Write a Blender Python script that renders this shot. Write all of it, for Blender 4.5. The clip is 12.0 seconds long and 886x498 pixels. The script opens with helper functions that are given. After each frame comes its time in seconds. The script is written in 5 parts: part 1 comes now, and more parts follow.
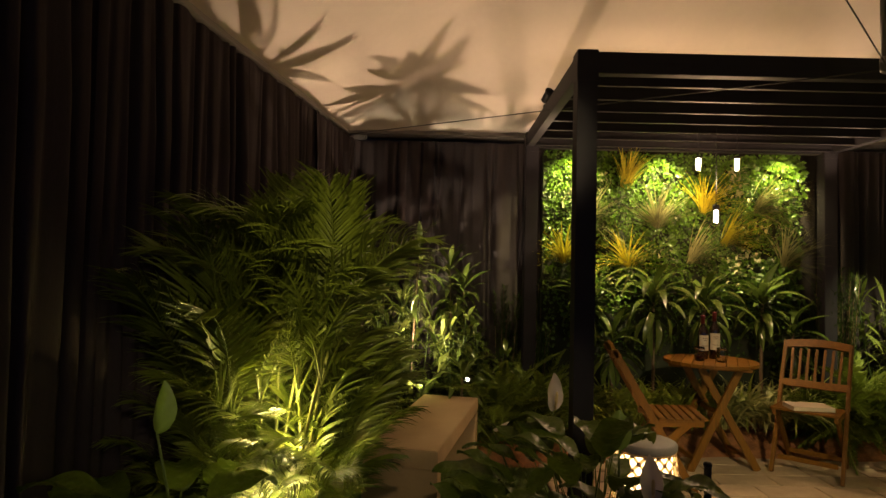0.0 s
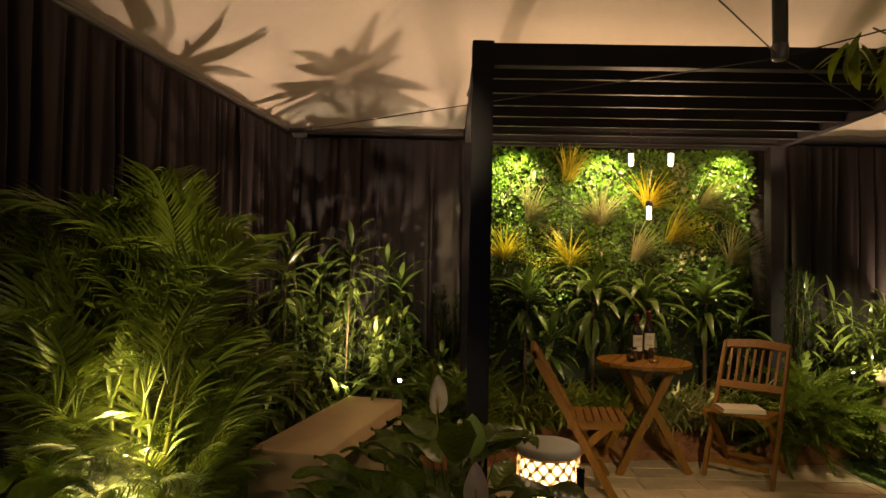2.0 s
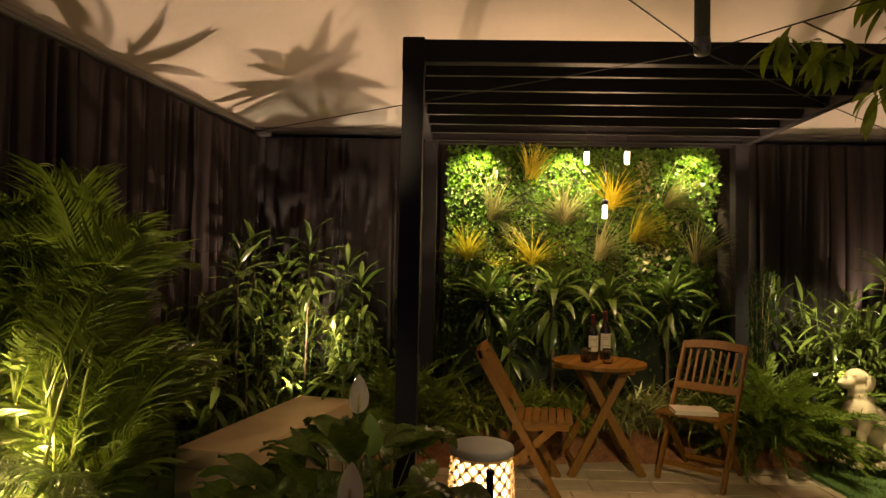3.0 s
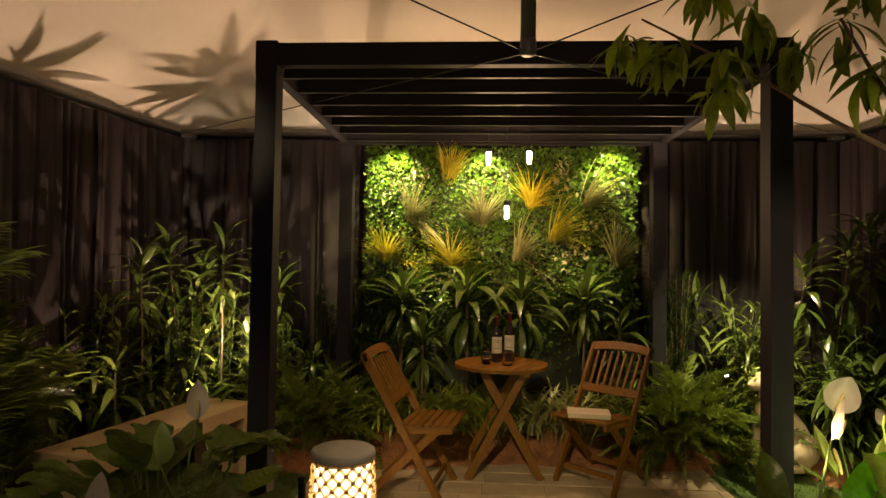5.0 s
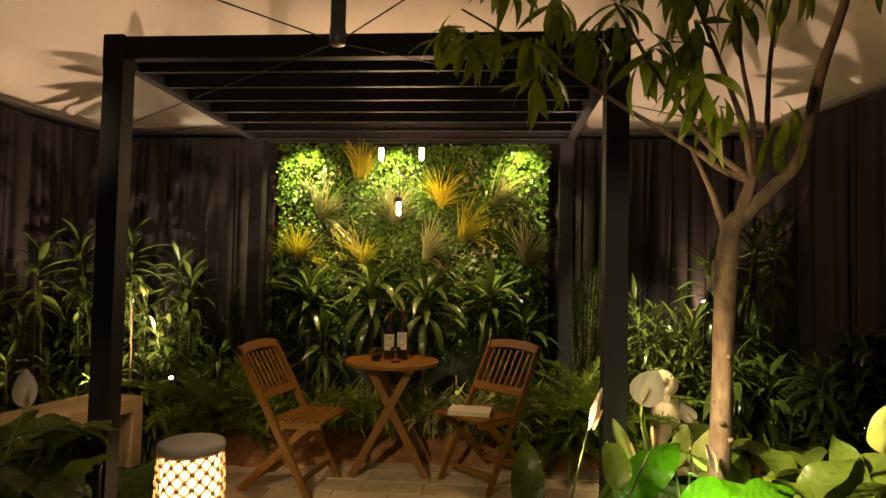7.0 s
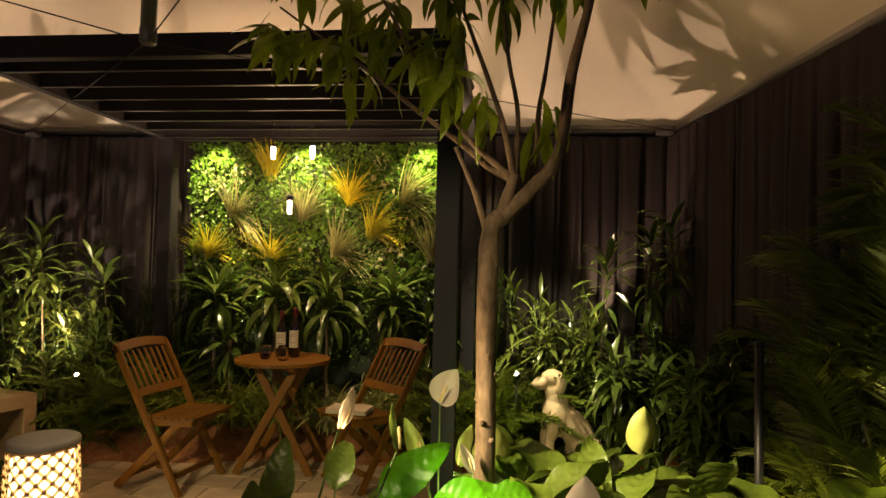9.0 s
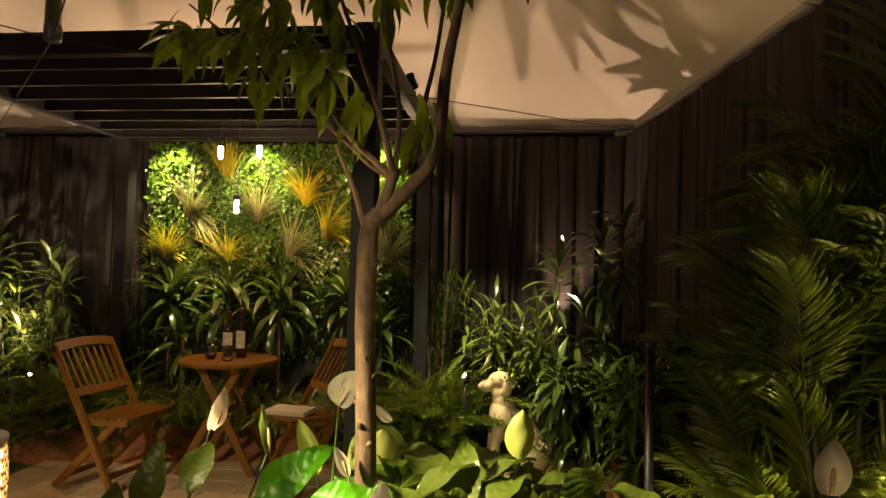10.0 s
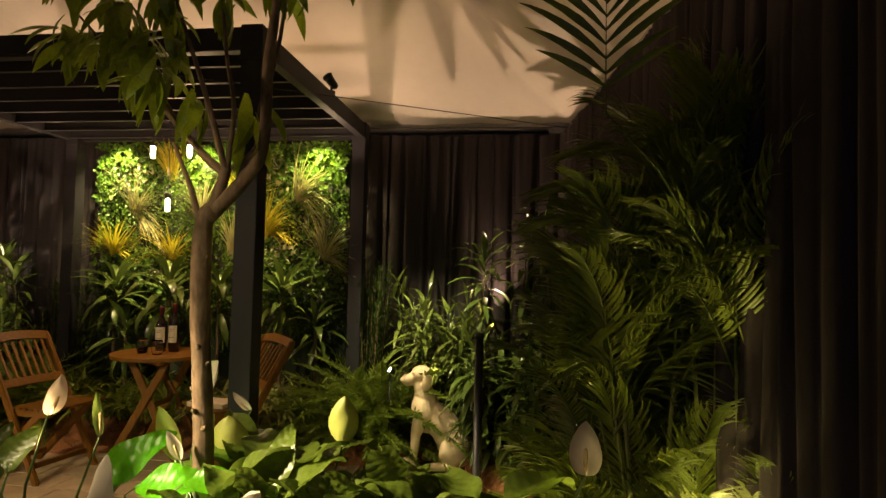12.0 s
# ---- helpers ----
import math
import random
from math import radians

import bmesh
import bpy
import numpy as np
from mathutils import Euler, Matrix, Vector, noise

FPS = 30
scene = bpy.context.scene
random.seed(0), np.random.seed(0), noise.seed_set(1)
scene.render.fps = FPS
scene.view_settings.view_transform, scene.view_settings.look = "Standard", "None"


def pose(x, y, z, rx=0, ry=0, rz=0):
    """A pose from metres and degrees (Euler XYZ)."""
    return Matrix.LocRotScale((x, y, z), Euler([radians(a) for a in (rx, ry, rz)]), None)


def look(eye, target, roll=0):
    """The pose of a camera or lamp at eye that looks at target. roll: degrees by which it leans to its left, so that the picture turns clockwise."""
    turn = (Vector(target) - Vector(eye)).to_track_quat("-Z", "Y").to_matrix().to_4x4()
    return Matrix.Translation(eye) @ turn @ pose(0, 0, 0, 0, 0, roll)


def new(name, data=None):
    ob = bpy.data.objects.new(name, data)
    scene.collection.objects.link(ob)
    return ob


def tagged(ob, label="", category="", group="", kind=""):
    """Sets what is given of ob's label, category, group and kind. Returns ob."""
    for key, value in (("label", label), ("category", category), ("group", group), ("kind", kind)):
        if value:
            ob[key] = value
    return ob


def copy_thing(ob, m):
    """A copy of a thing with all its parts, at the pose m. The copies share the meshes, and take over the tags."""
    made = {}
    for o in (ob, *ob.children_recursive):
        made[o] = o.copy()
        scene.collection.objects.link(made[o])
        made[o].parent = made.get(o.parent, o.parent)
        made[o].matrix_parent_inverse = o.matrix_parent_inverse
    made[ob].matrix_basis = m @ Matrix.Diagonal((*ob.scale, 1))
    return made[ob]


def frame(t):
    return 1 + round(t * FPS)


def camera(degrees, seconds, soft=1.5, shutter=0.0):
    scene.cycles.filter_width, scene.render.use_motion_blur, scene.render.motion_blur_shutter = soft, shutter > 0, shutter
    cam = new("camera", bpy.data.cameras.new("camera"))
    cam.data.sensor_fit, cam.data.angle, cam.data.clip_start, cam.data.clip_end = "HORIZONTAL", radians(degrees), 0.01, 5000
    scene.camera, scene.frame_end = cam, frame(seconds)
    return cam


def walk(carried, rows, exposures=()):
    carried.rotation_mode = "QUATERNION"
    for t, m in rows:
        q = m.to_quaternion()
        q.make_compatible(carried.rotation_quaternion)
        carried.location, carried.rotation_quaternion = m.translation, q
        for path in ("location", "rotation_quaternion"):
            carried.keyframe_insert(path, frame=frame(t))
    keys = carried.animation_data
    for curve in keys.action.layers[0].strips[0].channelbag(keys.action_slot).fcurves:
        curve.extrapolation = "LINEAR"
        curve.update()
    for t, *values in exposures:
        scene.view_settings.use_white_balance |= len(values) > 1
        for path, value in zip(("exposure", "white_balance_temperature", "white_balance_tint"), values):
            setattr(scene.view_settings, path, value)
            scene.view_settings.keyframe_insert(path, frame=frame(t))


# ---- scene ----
cam = camera(74.0, 12.0)
PATH = [
    (0, (0.182, 0.193, 1.351), (0.189, 2.192, 1.424), 1.3),
    (0.5, (0.275, 0.197, 1.358), (0.275, 2.195, 1.428), 1.2),
    (1, (0.442, 0.186, 1.367), (0.434, 2.185, 1.433), 1.2),
    (1.5, (0.621, 0.219, 1.334), (0.598, 2.217, 1.411), 1.2),
    (2, (0.773, 0.284, 1.357), (0.75, 2.282, 1.429), 1.1),
    (2.5, (0.981, 0.333, 1.336), (0.937, 2.331, 1.414), 1.2),
    (3, (1.175, 0.32, 1.354), (1.117, 2.317, 1.428), 1.2),
    (5, (1.976, 0.371, 1.409), (1.864, 2.367, 1.468), 0.9),
    (5.5, (2.172, 0.399, 1.371), (2.051, 2.394, 1.445), 1.0),
    (6, (2.379, 0.426, 1.368), (2.244, 2.42, 1.444), 1.1),
    (6.5, (2.589, 0.467, 1.346), (2.442, 2.46, 1.428), 1.1),
    (7, (2.828, 0.443, 1.356), (2.666, 2.435, 1.436), 1.2),
    (9, (3.663, 0.524, 1.376), (3.462, 2.513, 1.449), 1.3),
    (9.5, (3.866, 0.553, 1.379), (3.652, 2.54, 1.454), 1.4),
    (10, (4.084, 0.609, 1.379), (3.852, 2.594, 1.457), 1.5),
    (10.5, (4.307, 0.639, 1.368), (4.057, 2.622, 1.443), 1.5),
    (11, (4.486, 0.633, 1.37), (4.223, 2.614, 1.444), 1.4),
    (11.5, (4.617, 0.62, 1.364), (4.348, 2.6, 1.439), 1.4),
    (12, (4.708, 0.614, 1.368), (4.432, 2.594, 1.444), 1.4),
]
walk(cam, [(t, look(eye, target, roll)) for t, eye, target, roll in PATH])

# ---- light and exposure ----
world = bpy.data.worlds.new("night")
world.use_nodes = True
world.node_tree.nodes["Background"].inputs[0].default_value = (0.24, 0.235, 0.44, 1)
world.node_tree.nodes["Background"].inputs[1].default_value = 0.80
scene.world = world
WARM, AMBER, SOFT, ROOFLIGHT = (1.0, 0.60, 0.33), (1.0, 0.76, 0.26), (1.0, 0.77, 0.42), (1.0, 0.665, 0.42)


def lamp(name, kind, at, watts, colour, to=None, cone=60, blend=0.5, size=0.03):
    data = bpy.data.lights.new(name, kind)
    data.energy, data.color, data.shadow_soft_size = watts, colour, size
    if kind == "SPOT":
        data.spot_size, data.spot_blend = radians(cone), blend
    ob = new(name, data)
    ob.matrix_world = look(at, to) if to else Matrix.Translation(at)
    return ob


# washers at the head of the green wall
for wx, watts in ((1.29, 150), (2.05, 150), (3.05, 90)):
    lamp("wall_washer", "SPOT", (wx, 4.97, 2.385), watts, (1.0, 0.84, 0.36), (wx, 5.24, 1.95), 104, 1.0, 0.02)
# two downlights added further out, without fixtures, for the corn plants
for wx, watts in ((1.62, 340), (2.78, 280)):
    lamp("wall_washer", "SPOT", (wx, 4.62, 2.36), watts, SOFT, (wx + 0.02, 5.06, 1.15), 36, 0.9, 0.03)
# pendants
for px, pz in ((2.055, 2.10), (2.338, 2.11), (2.186, 1.71)):
    lamp("pendant_light", "POINT", (px, 4.47, pz - 0.05), 14.0, WARM, size=0.05)
# uplights in the planting
lamp("palm_uplight_and_fill", "SPOT", (-0.37, 2.24, 0.30), 42, AMBER, (-0.42, 2.60, 1.25), 70, 0.8, 0.02)
# added point lamps without fixtures: carry the uplight's glow up the fronds
lamp("palm_uplight_and_fill", "POINT", (-0.385, 2.44, 0.40), 12, AMBER, size=0.02)
lamp("palm_uplight_and_fill", "POINT", (-0.37, 2.50, 0.66), 9, AMBER, size=0.02)
lamp("palm_uplight_and_fill", "POINT", (-0.40, 2.46, 0.86), 6, AMBER, size=0.02)
lamp("palm_uplight_and_fill", "SPOT", (4.98, 2.22, 0.34), 85, AMBER, (5.12, 2.76, 1.2), 68, 0.8, 0.02)
# two more added points, for the glow at this palm's foot
lamp("palm_uplight_and_fill", "POINT", (4.98, 2.42, 0.38), 44, AMBER, size=0.02)
lamp("palm_uplight_and_fill", "POINT", (5.20, 2.42, 0.42), 34, AMBER, size=0.02)
lamp("shrub_uplight_and_fill", "SPOT", (0.08, 4.72, 0.52), 118, ROOFLIGHT, (0.02, 4.72, 2.6), 104, 0.5, 0.008)
lamp("shrub_uplight_and_fill", "SPOT", (-0.40, 3.90, 0.34), 42, ROOFLIGHT, (-0.42, 4.10, 2.6), 110, 0.5, 0.010)
lamp("shrub_uplight_and_fill", "SPOT", (4.50, 5.22, 0.90), 75, ROOFLIGHT, (4.36, 5.00, 2.8), 84, 0.5, 0.008)
lamp("shrub_uplight_and_fill", "SPOT", (4.02, 4.72, 0.56), 75, SOFT, (4.06, 5.02, 0.95), 100, 0.8, 0.02)
# extra lamp added in front of the shrubs, brightens their leaves and the drape
lamp("shrub_uplight_and_fill", "SPOT", (0.06, 4.30, 0.50), 170, (1.0, 0.80, 0.52), (0.02, 5.0, 0.98), 80, 0.8, 0.04)
lamp("tree_uplight", "SPOT", (2.98, 2.34, 0.68), 75, (1.0, 0.66, 0.32), (3.62, 2.50, 1.40), 46, 0.8, 0.02)
lamp("lily_uplight", "POINT", (3.46, 2.54, 0.50), 7, (0.85, 1.0, 0.35), size=0.02)
# unseen flood added low in the hall to brighten the tent roof: its beam passes under the visitor's view
lamp("hall_roof_fill", "SPOT", (2.22, -4.60, 0.25), 108, ROOFLIGHT, (2.10, 4.60, 3.50), 24, 0.35, 0.05)
# pergola spots: an unseen pair below the beams lights the tent roof, one the beds
for cx, watts in ((1.014, 8), (3.318, 14)):
    lamp("pergola_spot", "SPOT", (cx, 4.69, 2.09), watts, ROOFLIGHT, (cx, 4.71, 3.0), 150, 0.6, 0.015)
lamp("pergola_spot", "SPOT", (3.52, 4.10, 2.50), 420, (1.0, 0.88, 0.48), (4.06, 4.86, 0.50), 56, 0.9, 0.03)
# unseen fill spots added high over the visitor, to brighten beds, drape and paving
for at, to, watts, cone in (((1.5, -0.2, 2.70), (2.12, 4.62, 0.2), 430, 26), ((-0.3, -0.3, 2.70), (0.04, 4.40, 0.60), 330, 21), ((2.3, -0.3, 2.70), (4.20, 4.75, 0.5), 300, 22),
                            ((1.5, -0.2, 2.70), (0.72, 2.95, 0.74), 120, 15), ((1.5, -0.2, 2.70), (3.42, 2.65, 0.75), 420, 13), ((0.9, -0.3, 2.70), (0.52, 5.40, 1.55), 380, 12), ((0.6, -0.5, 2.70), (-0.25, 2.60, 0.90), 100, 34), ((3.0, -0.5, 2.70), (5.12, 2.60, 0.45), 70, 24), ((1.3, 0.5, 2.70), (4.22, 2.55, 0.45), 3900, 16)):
    lamp("garden_fill", "SPOT", at, watts, SOFT, to, cone, 0.9, 0.06)

# ---- materials ----


def material(name, colour, rough=0.6, metal=0.0, vary=0.25, scale=8.0, fine=60.0, bump=0.15, stretch=(1, 1, 1), island=0.0, sheer=0.0, gloss=0.5, coat=0.0):
    m = bpy.data.materials.new(name)
    m.use_nodes = True
    nt = m.node_tree
    n, l = nt.nodes, nt.links
    b = n["Principled BSDF"]
    b.inputs["Roughness"].default_value, b.inputs["Metallic"].default_value = rough, metal
    b.inputs["Specular IOR Level"].default_value = gloss
    b.inputs["Coat Weight"].default_value = coat
    co = n.new("ShaderNodeTexCoord")
    mp = n.new("ShaderNodeMapping")
    mp.inputs["Scale"].default_value = stretch
    l.new(co.outputs["Object"], mp.inputs["Vector"])
    big, small = n.new("ShaderNodeTexNoise"), n.new("ShaderNodeTexNoise")
    big.inputs["Scale"].default_value, small.inputs["Scale"].default_value = scale, fine
    big.inputs["Detail"].default_value = small.inputs["Detail"].default_value = 4
    l.new(mp.outputs[0], big.inputs["Vector"])
    l.new(mp.outputs[0], small.inputs["Vector"])
    mix = n.new("ShaderNodeMath")
    mix.operation = "MULTIPLY_ADD"
    l.new(small.outputs[0], mix.inputs[0])
    mix.inputs[1].default_value = 0.45
    l.new(big.outputs[0], mix.inputs[2])
    val = n.new("ShaderNodeMapRange")
    val.inputs["From Min"].default_value, val.inputs["From Max"].default_value = 0.4, 1.05
    val.inputs["To Min"].default_value, val.inputs["To Max"].default_value = 1 - vary, 1 + vary
    l.new(mix.outputs[0], val.inputs["Value"])
    last = val.outputs[0]
    if island:
        info, geo = n.new("ShaderNodeObjectInfo"), n.new("ShaderNodeNewGeometry")
        add = n.new("ShaderNodeMath")
        l.new(info.outputs["Random"], add.inputs[0])
        l.new(geo.outputs["Random Per Island"], add.inputs[1])
        rng = n.new("ShaderNodeMapRange")
        rng.inputs["From Max"].default_value = 2.0
        rng.inputs["To Min"].default_value, rng.inputs["To Max"].default_value = 1 - island, 1 + island
        l.new(add.outputs[0], rng.inputs["Value"])
        mul = n.new("ShaderNodeMath")
        mul.operation = "MULTIPLY"
        l.new(rng.outputs[0], mul.inputs[0])
        l.new(last, mul.inputs[1])
        last = mul.outputs[0]
    tint = n.new("ShaderNodeVectorMath")
    tint.operation = "SCALE"
    tint.inputs[0].default_value = colour
    l.new(last, tint.inputs["Scale"])
    l.new(tint.outputs[0], b.inputs["Base Color"])
    if bump:
        bp = n.new("ShaderNodeBump")
        bp.inputs["Strength"].default_value, bp.inputs["Distance"].default_value = bump, 0.004
        l.new(mix.outputs[0], bp.inputs["Height"])
        l.new(bp.outputs[0], b.inputs["Normal"])
    if sheer:
        tr, ms = n.new("ShaderNodeBsdfTranslucent"), n.new("ShaderNodeMixShader")
        l.new(tint.outputs[0], tr.inputs["Color"])
        ms.inputs[0].default_value = sheer
        l.new(b.outputs[0], ms.inputs[1])
        l.new(tr.outputs[0], ms.inputs[2])
        l.new(ms.outputs[0], n["Material Output"].inputs["Surface"])
    return m


def glowing(name, colour, strength):
    m = bpy.data.materials.new(name)
    m.use_nodes = True
    b = m.node_tree.nodes["Principled BSDF"]
    b.inputs["Base Color"].default_value = (0.9, 0.85, 0.75, 1)
    b.inputs["Emission Color"].default_value = (*colour, 1)
    b.inputs["Emission Strength"].default_value = strength
    return m


def glass(name, colour, rough=0.0):
    m = bpy.data.materials.new(name)
    m.use_nodes = True
    b = m.node_tree.nodes["Principled BSDF"]
    b.inputs["Base Color"].default_value = (*colour, 1)
    b.inputs["Roughness"].default_value = rough
    b.inputs["Transmission Weight"].default_value = 1.0
    b.inputs["IOR"].default_value = 1.45
    return m


CANVAS = material("tent canvas", (0.74, 0.66, 0.57), 0.8, vary=0.06, scale=1.5, fine=14, bump=0.12)
VALANCE = material("grey canvas valance", (0.30, 0.28, 0.27), 0.8, vary=0.12, scale=2, fine=20)
ALU = material("dull aluminium", (0.15, 0.15, 0.16), 0.42, 0.7, vary=0.12, scale=4, fine=50, bump=0.05)
DRAPE = material("black drape cloth", (0.037, 0.030, 0.032), 0.95, vary=0.25, scale=3, fine=160, bump=0.2, stretch=(1, 1, 0.25), gloss=0.08)
CHARCOAL = material("charcoal powder coat", (0.019, 0.0175, 0.0205), 0.55, 0.0, vary=0.14, scale=5, fine=260, bump=0.05, gloss=0.15)
BLACK = material("black metal", (0.012, 0.012, 0.013), 0.45, 0.4, vary=0.2)
TEAK = material("oiled hardwood", (0.138, 0.060, 0.0055), 0.5, vary=0.35, scale=5, fine=40, bump=0.2, stretch=(2.2, 9, 9), island=0.22, gloss=0.25)
TEAK_END = material("oiled hardwood upright", (0.130, 0.057, 0.0055), 0.5, vary=0.35, scale=5, fine=40, bump=0.2, stretch=(9, 9, 1.6), island=0.22, gloss=0.25)
CONCRETE = material("sand coloured concrete", (0.34, 0.23, 0.125), 0.75, vary=0.16, scale=5, fine=90, bump=0.15)
PAVER = material("tan stone paver", (0.38, 0.285, 0.18), 0.75, vary=0.25, scale=7, fine=70, bump=0.3, island=0.16)
JOINT = material("sand joint", (0.22, 0.165, 0.11), 0.9, vary=0.3, scale=20, fine=120, bump=0.3)
SOIL = material("brown pine mulch", (0.25, 0.108, 0.042), 0.9, vary=0.5, scale=16, fine=110, bump=0.8)
STRAW = material("red-brown pine straw", (0.38, 0.15, 0.05), 0.7, vary=0.25, island=0.5, bump=0)
TURF = material("green turf", (0.060, 0.105, 0.018), 0.8, vary=0.4, scale=9, fine=200, bump=0.8)
TURF_BLADE = material("green turf blades", (0.085, 0.115, 0.012), 0.55, vary=0.2, island=0.4, sheer=0.2, bump=0)
LEAF_DARK = material("dark glossy leaf", (0.060, 0.088, 0.016), 0.24, vary=0.3, scale=20, fine=90, island=0.35, sheer=0.12, bump=0.1)
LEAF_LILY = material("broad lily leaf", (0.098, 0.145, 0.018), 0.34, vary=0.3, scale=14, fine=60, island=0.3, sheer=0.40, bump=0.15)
# the lily leaf again, with the uplight's green glow put into its colour
LEAF_UPLIT = material("lily leaf with uplight glow in its colour", (0.10, 0.33, 0.006), 0.35, vary=0.2, scale=14, fine=60, sheer=0.6, bump=0.1)
LEAF_LIME_DIM = material("green spathe", (0.16, 0.24, 0.05), 0.45, vary=0.2, scale=12, sheer=0.3, bump=0.05)
LEAF_PALM = material("palm leaflet", (0.100, 0.132, 0.012), 0.42, vary=0.25, scale=10, fine=60, island=0.35, sheer=0.25, bump=0)
LEAF_BUSH = material("mid green leaf", (0.115, 0.145, 0.030), 0.22, vary=0.3, scale=14, fine=60, island=0.4, sheer=0.22, bump=0, gloss=0.8, coat=0.25)
LEAF_PALE = material("pale striped leaf", (0.30, 0.30, 0.11), 0.42, vary=0.3, scale=20, fine=60, island=0.35, sheer=0.25, bump=0)
LEAF_TURF = material("lilyturf leaf", (0.23, 0.28, 0.040), 0.36, vary=0.3, scale=14, fine=60, island=0.4, sheer=0.25, bump=0)
LEAF_FERN = material("fern green", (0.125, 0.165, 0.018), 0.5, vary=0.3, scale=10, island=0.4, sheer=0.25, bump=0)
LEAF_NEEDLE = material("grey-green needle", (0.036, 0.062, 0.010), 0.75, vary=0.3, scale=10, island=0.4, sheer=0.2, bump=0, gloss=0.15)
LEAF_TREE = material("tree leaf", (0.185, 0.250, 0.012), 0.4, vary=0.3, scale=16, island=0.4, sheer=0.35, bump=0)
IVY = material("wall foliage", (0.090, 0.185, 0.012), 0.36, vary=0.3, scale=6, fine=50, island=0.75, sheer=0.2, bump=0)
CREAMLEAF = material("cream variegated leaf", (0.34, 0.33, 0.17), 0.45, vary=0.3, scale=30, island=0.45, sheer=0.2, bump=0)
GOLD = material("golden grass", (0.62, 0.53, 0.035), 0.5, vary=0.35, scale=8, island=0.6, sheer=0.25, bump=0)
OLIVE = material("olive straw grass", (0.38, 0.36, 0.16), 0.55, vary=0.25, scale=8, island=0.6, sheer=0.2, bump=0)
SPATHE = material("white spathe", (0.56, 0.49, 0.41), 0.5, vary=0.12, scale=12, sheer=0.3, bump=0.05)
SPATHE_GREEN = material("lime green spathe", (0.38, 0.42, 0.10), 0.5, vary=0.2, scale=12, sheer=0.3, bump=0.05)
SPADIX = material("cream spadix", (0.52, 0.38, 0.17), 0.7, vary=0.3, scale=60, fine=300, bump=0.6)
STALK = material("green stalk", (0.085, 0.13, 0.03), 0.5, vary=0.2)
CANE = material("brown plant cane", (0.13, 0.085, 0.045), 0.7, vary=0.4, scale=12, fine=60, bump=0.4)
PALM_CANE = material("yellow-green palm cane", (0.13, 0.14, 0.035), 0.5, vary=0.3, scale=9, fine=50, bump=0.2)
BARK = material("pale brown bark", (0.150, 0.104, 0.066), 0.85, vary=0.75, scale=22, fine=80, bump=1.0, stretch=(1, 1, 0.4), gloss=0.2)
STONE = material("buff cast stone", (0.50, 0.38, 0.25), 0.75, vary=0.22, scale=10, fine=90, bump=0.35)
BACKING = material("wall backing", (0.018, 0.024, 0.010), 0.9, vary=0.4)
CORD_MAT = material("natural wicker cord", (0.66, 0.50, 0.29), 0.65, vary=0.25, scale=30, fine=200, bump=0.3, sheer=0.45)
LID = material("grey cement lid", (0.28, 0.27, 0.25), 0.6, vary=0.15, scale=8, fine=80, bump=0.12)
PAPER = material("cream paper", (0.46, 0.38, 0.27), 0.8, vary=0.08)
INK = material("label ink", (0.10, 0.07, 0.06), 0.8, vary=0.1, bump=0)
WINE = material("dark wine glass", (0.010, 0.006, 0.005), 0.08, vary=0.1, bump=0, coat=0.5)
WINE_RED = material("red wine", (0.035, 0.004, 0.006), 0.05, vary=0.1, bump=0)
FOIL = material("bottle foil", (0.10, 0.015, 0.018), 0.35, 0.4, vary=0.1, bump=0)
CLEAR = glass("clear glass", (0.95, 0.97, 0.96))
LIT = glowing("lit frosted glass", (1.0, 0.86, 0.66), 9.0)
LIT_COOL = glowing("lit cool lens", (0.62, 0.70, 1.0), 7.0)
LANTERN = glowing("lit lantern core", (1.0, 0.72, 0.38), 5.0)

# ---- mesh building ----


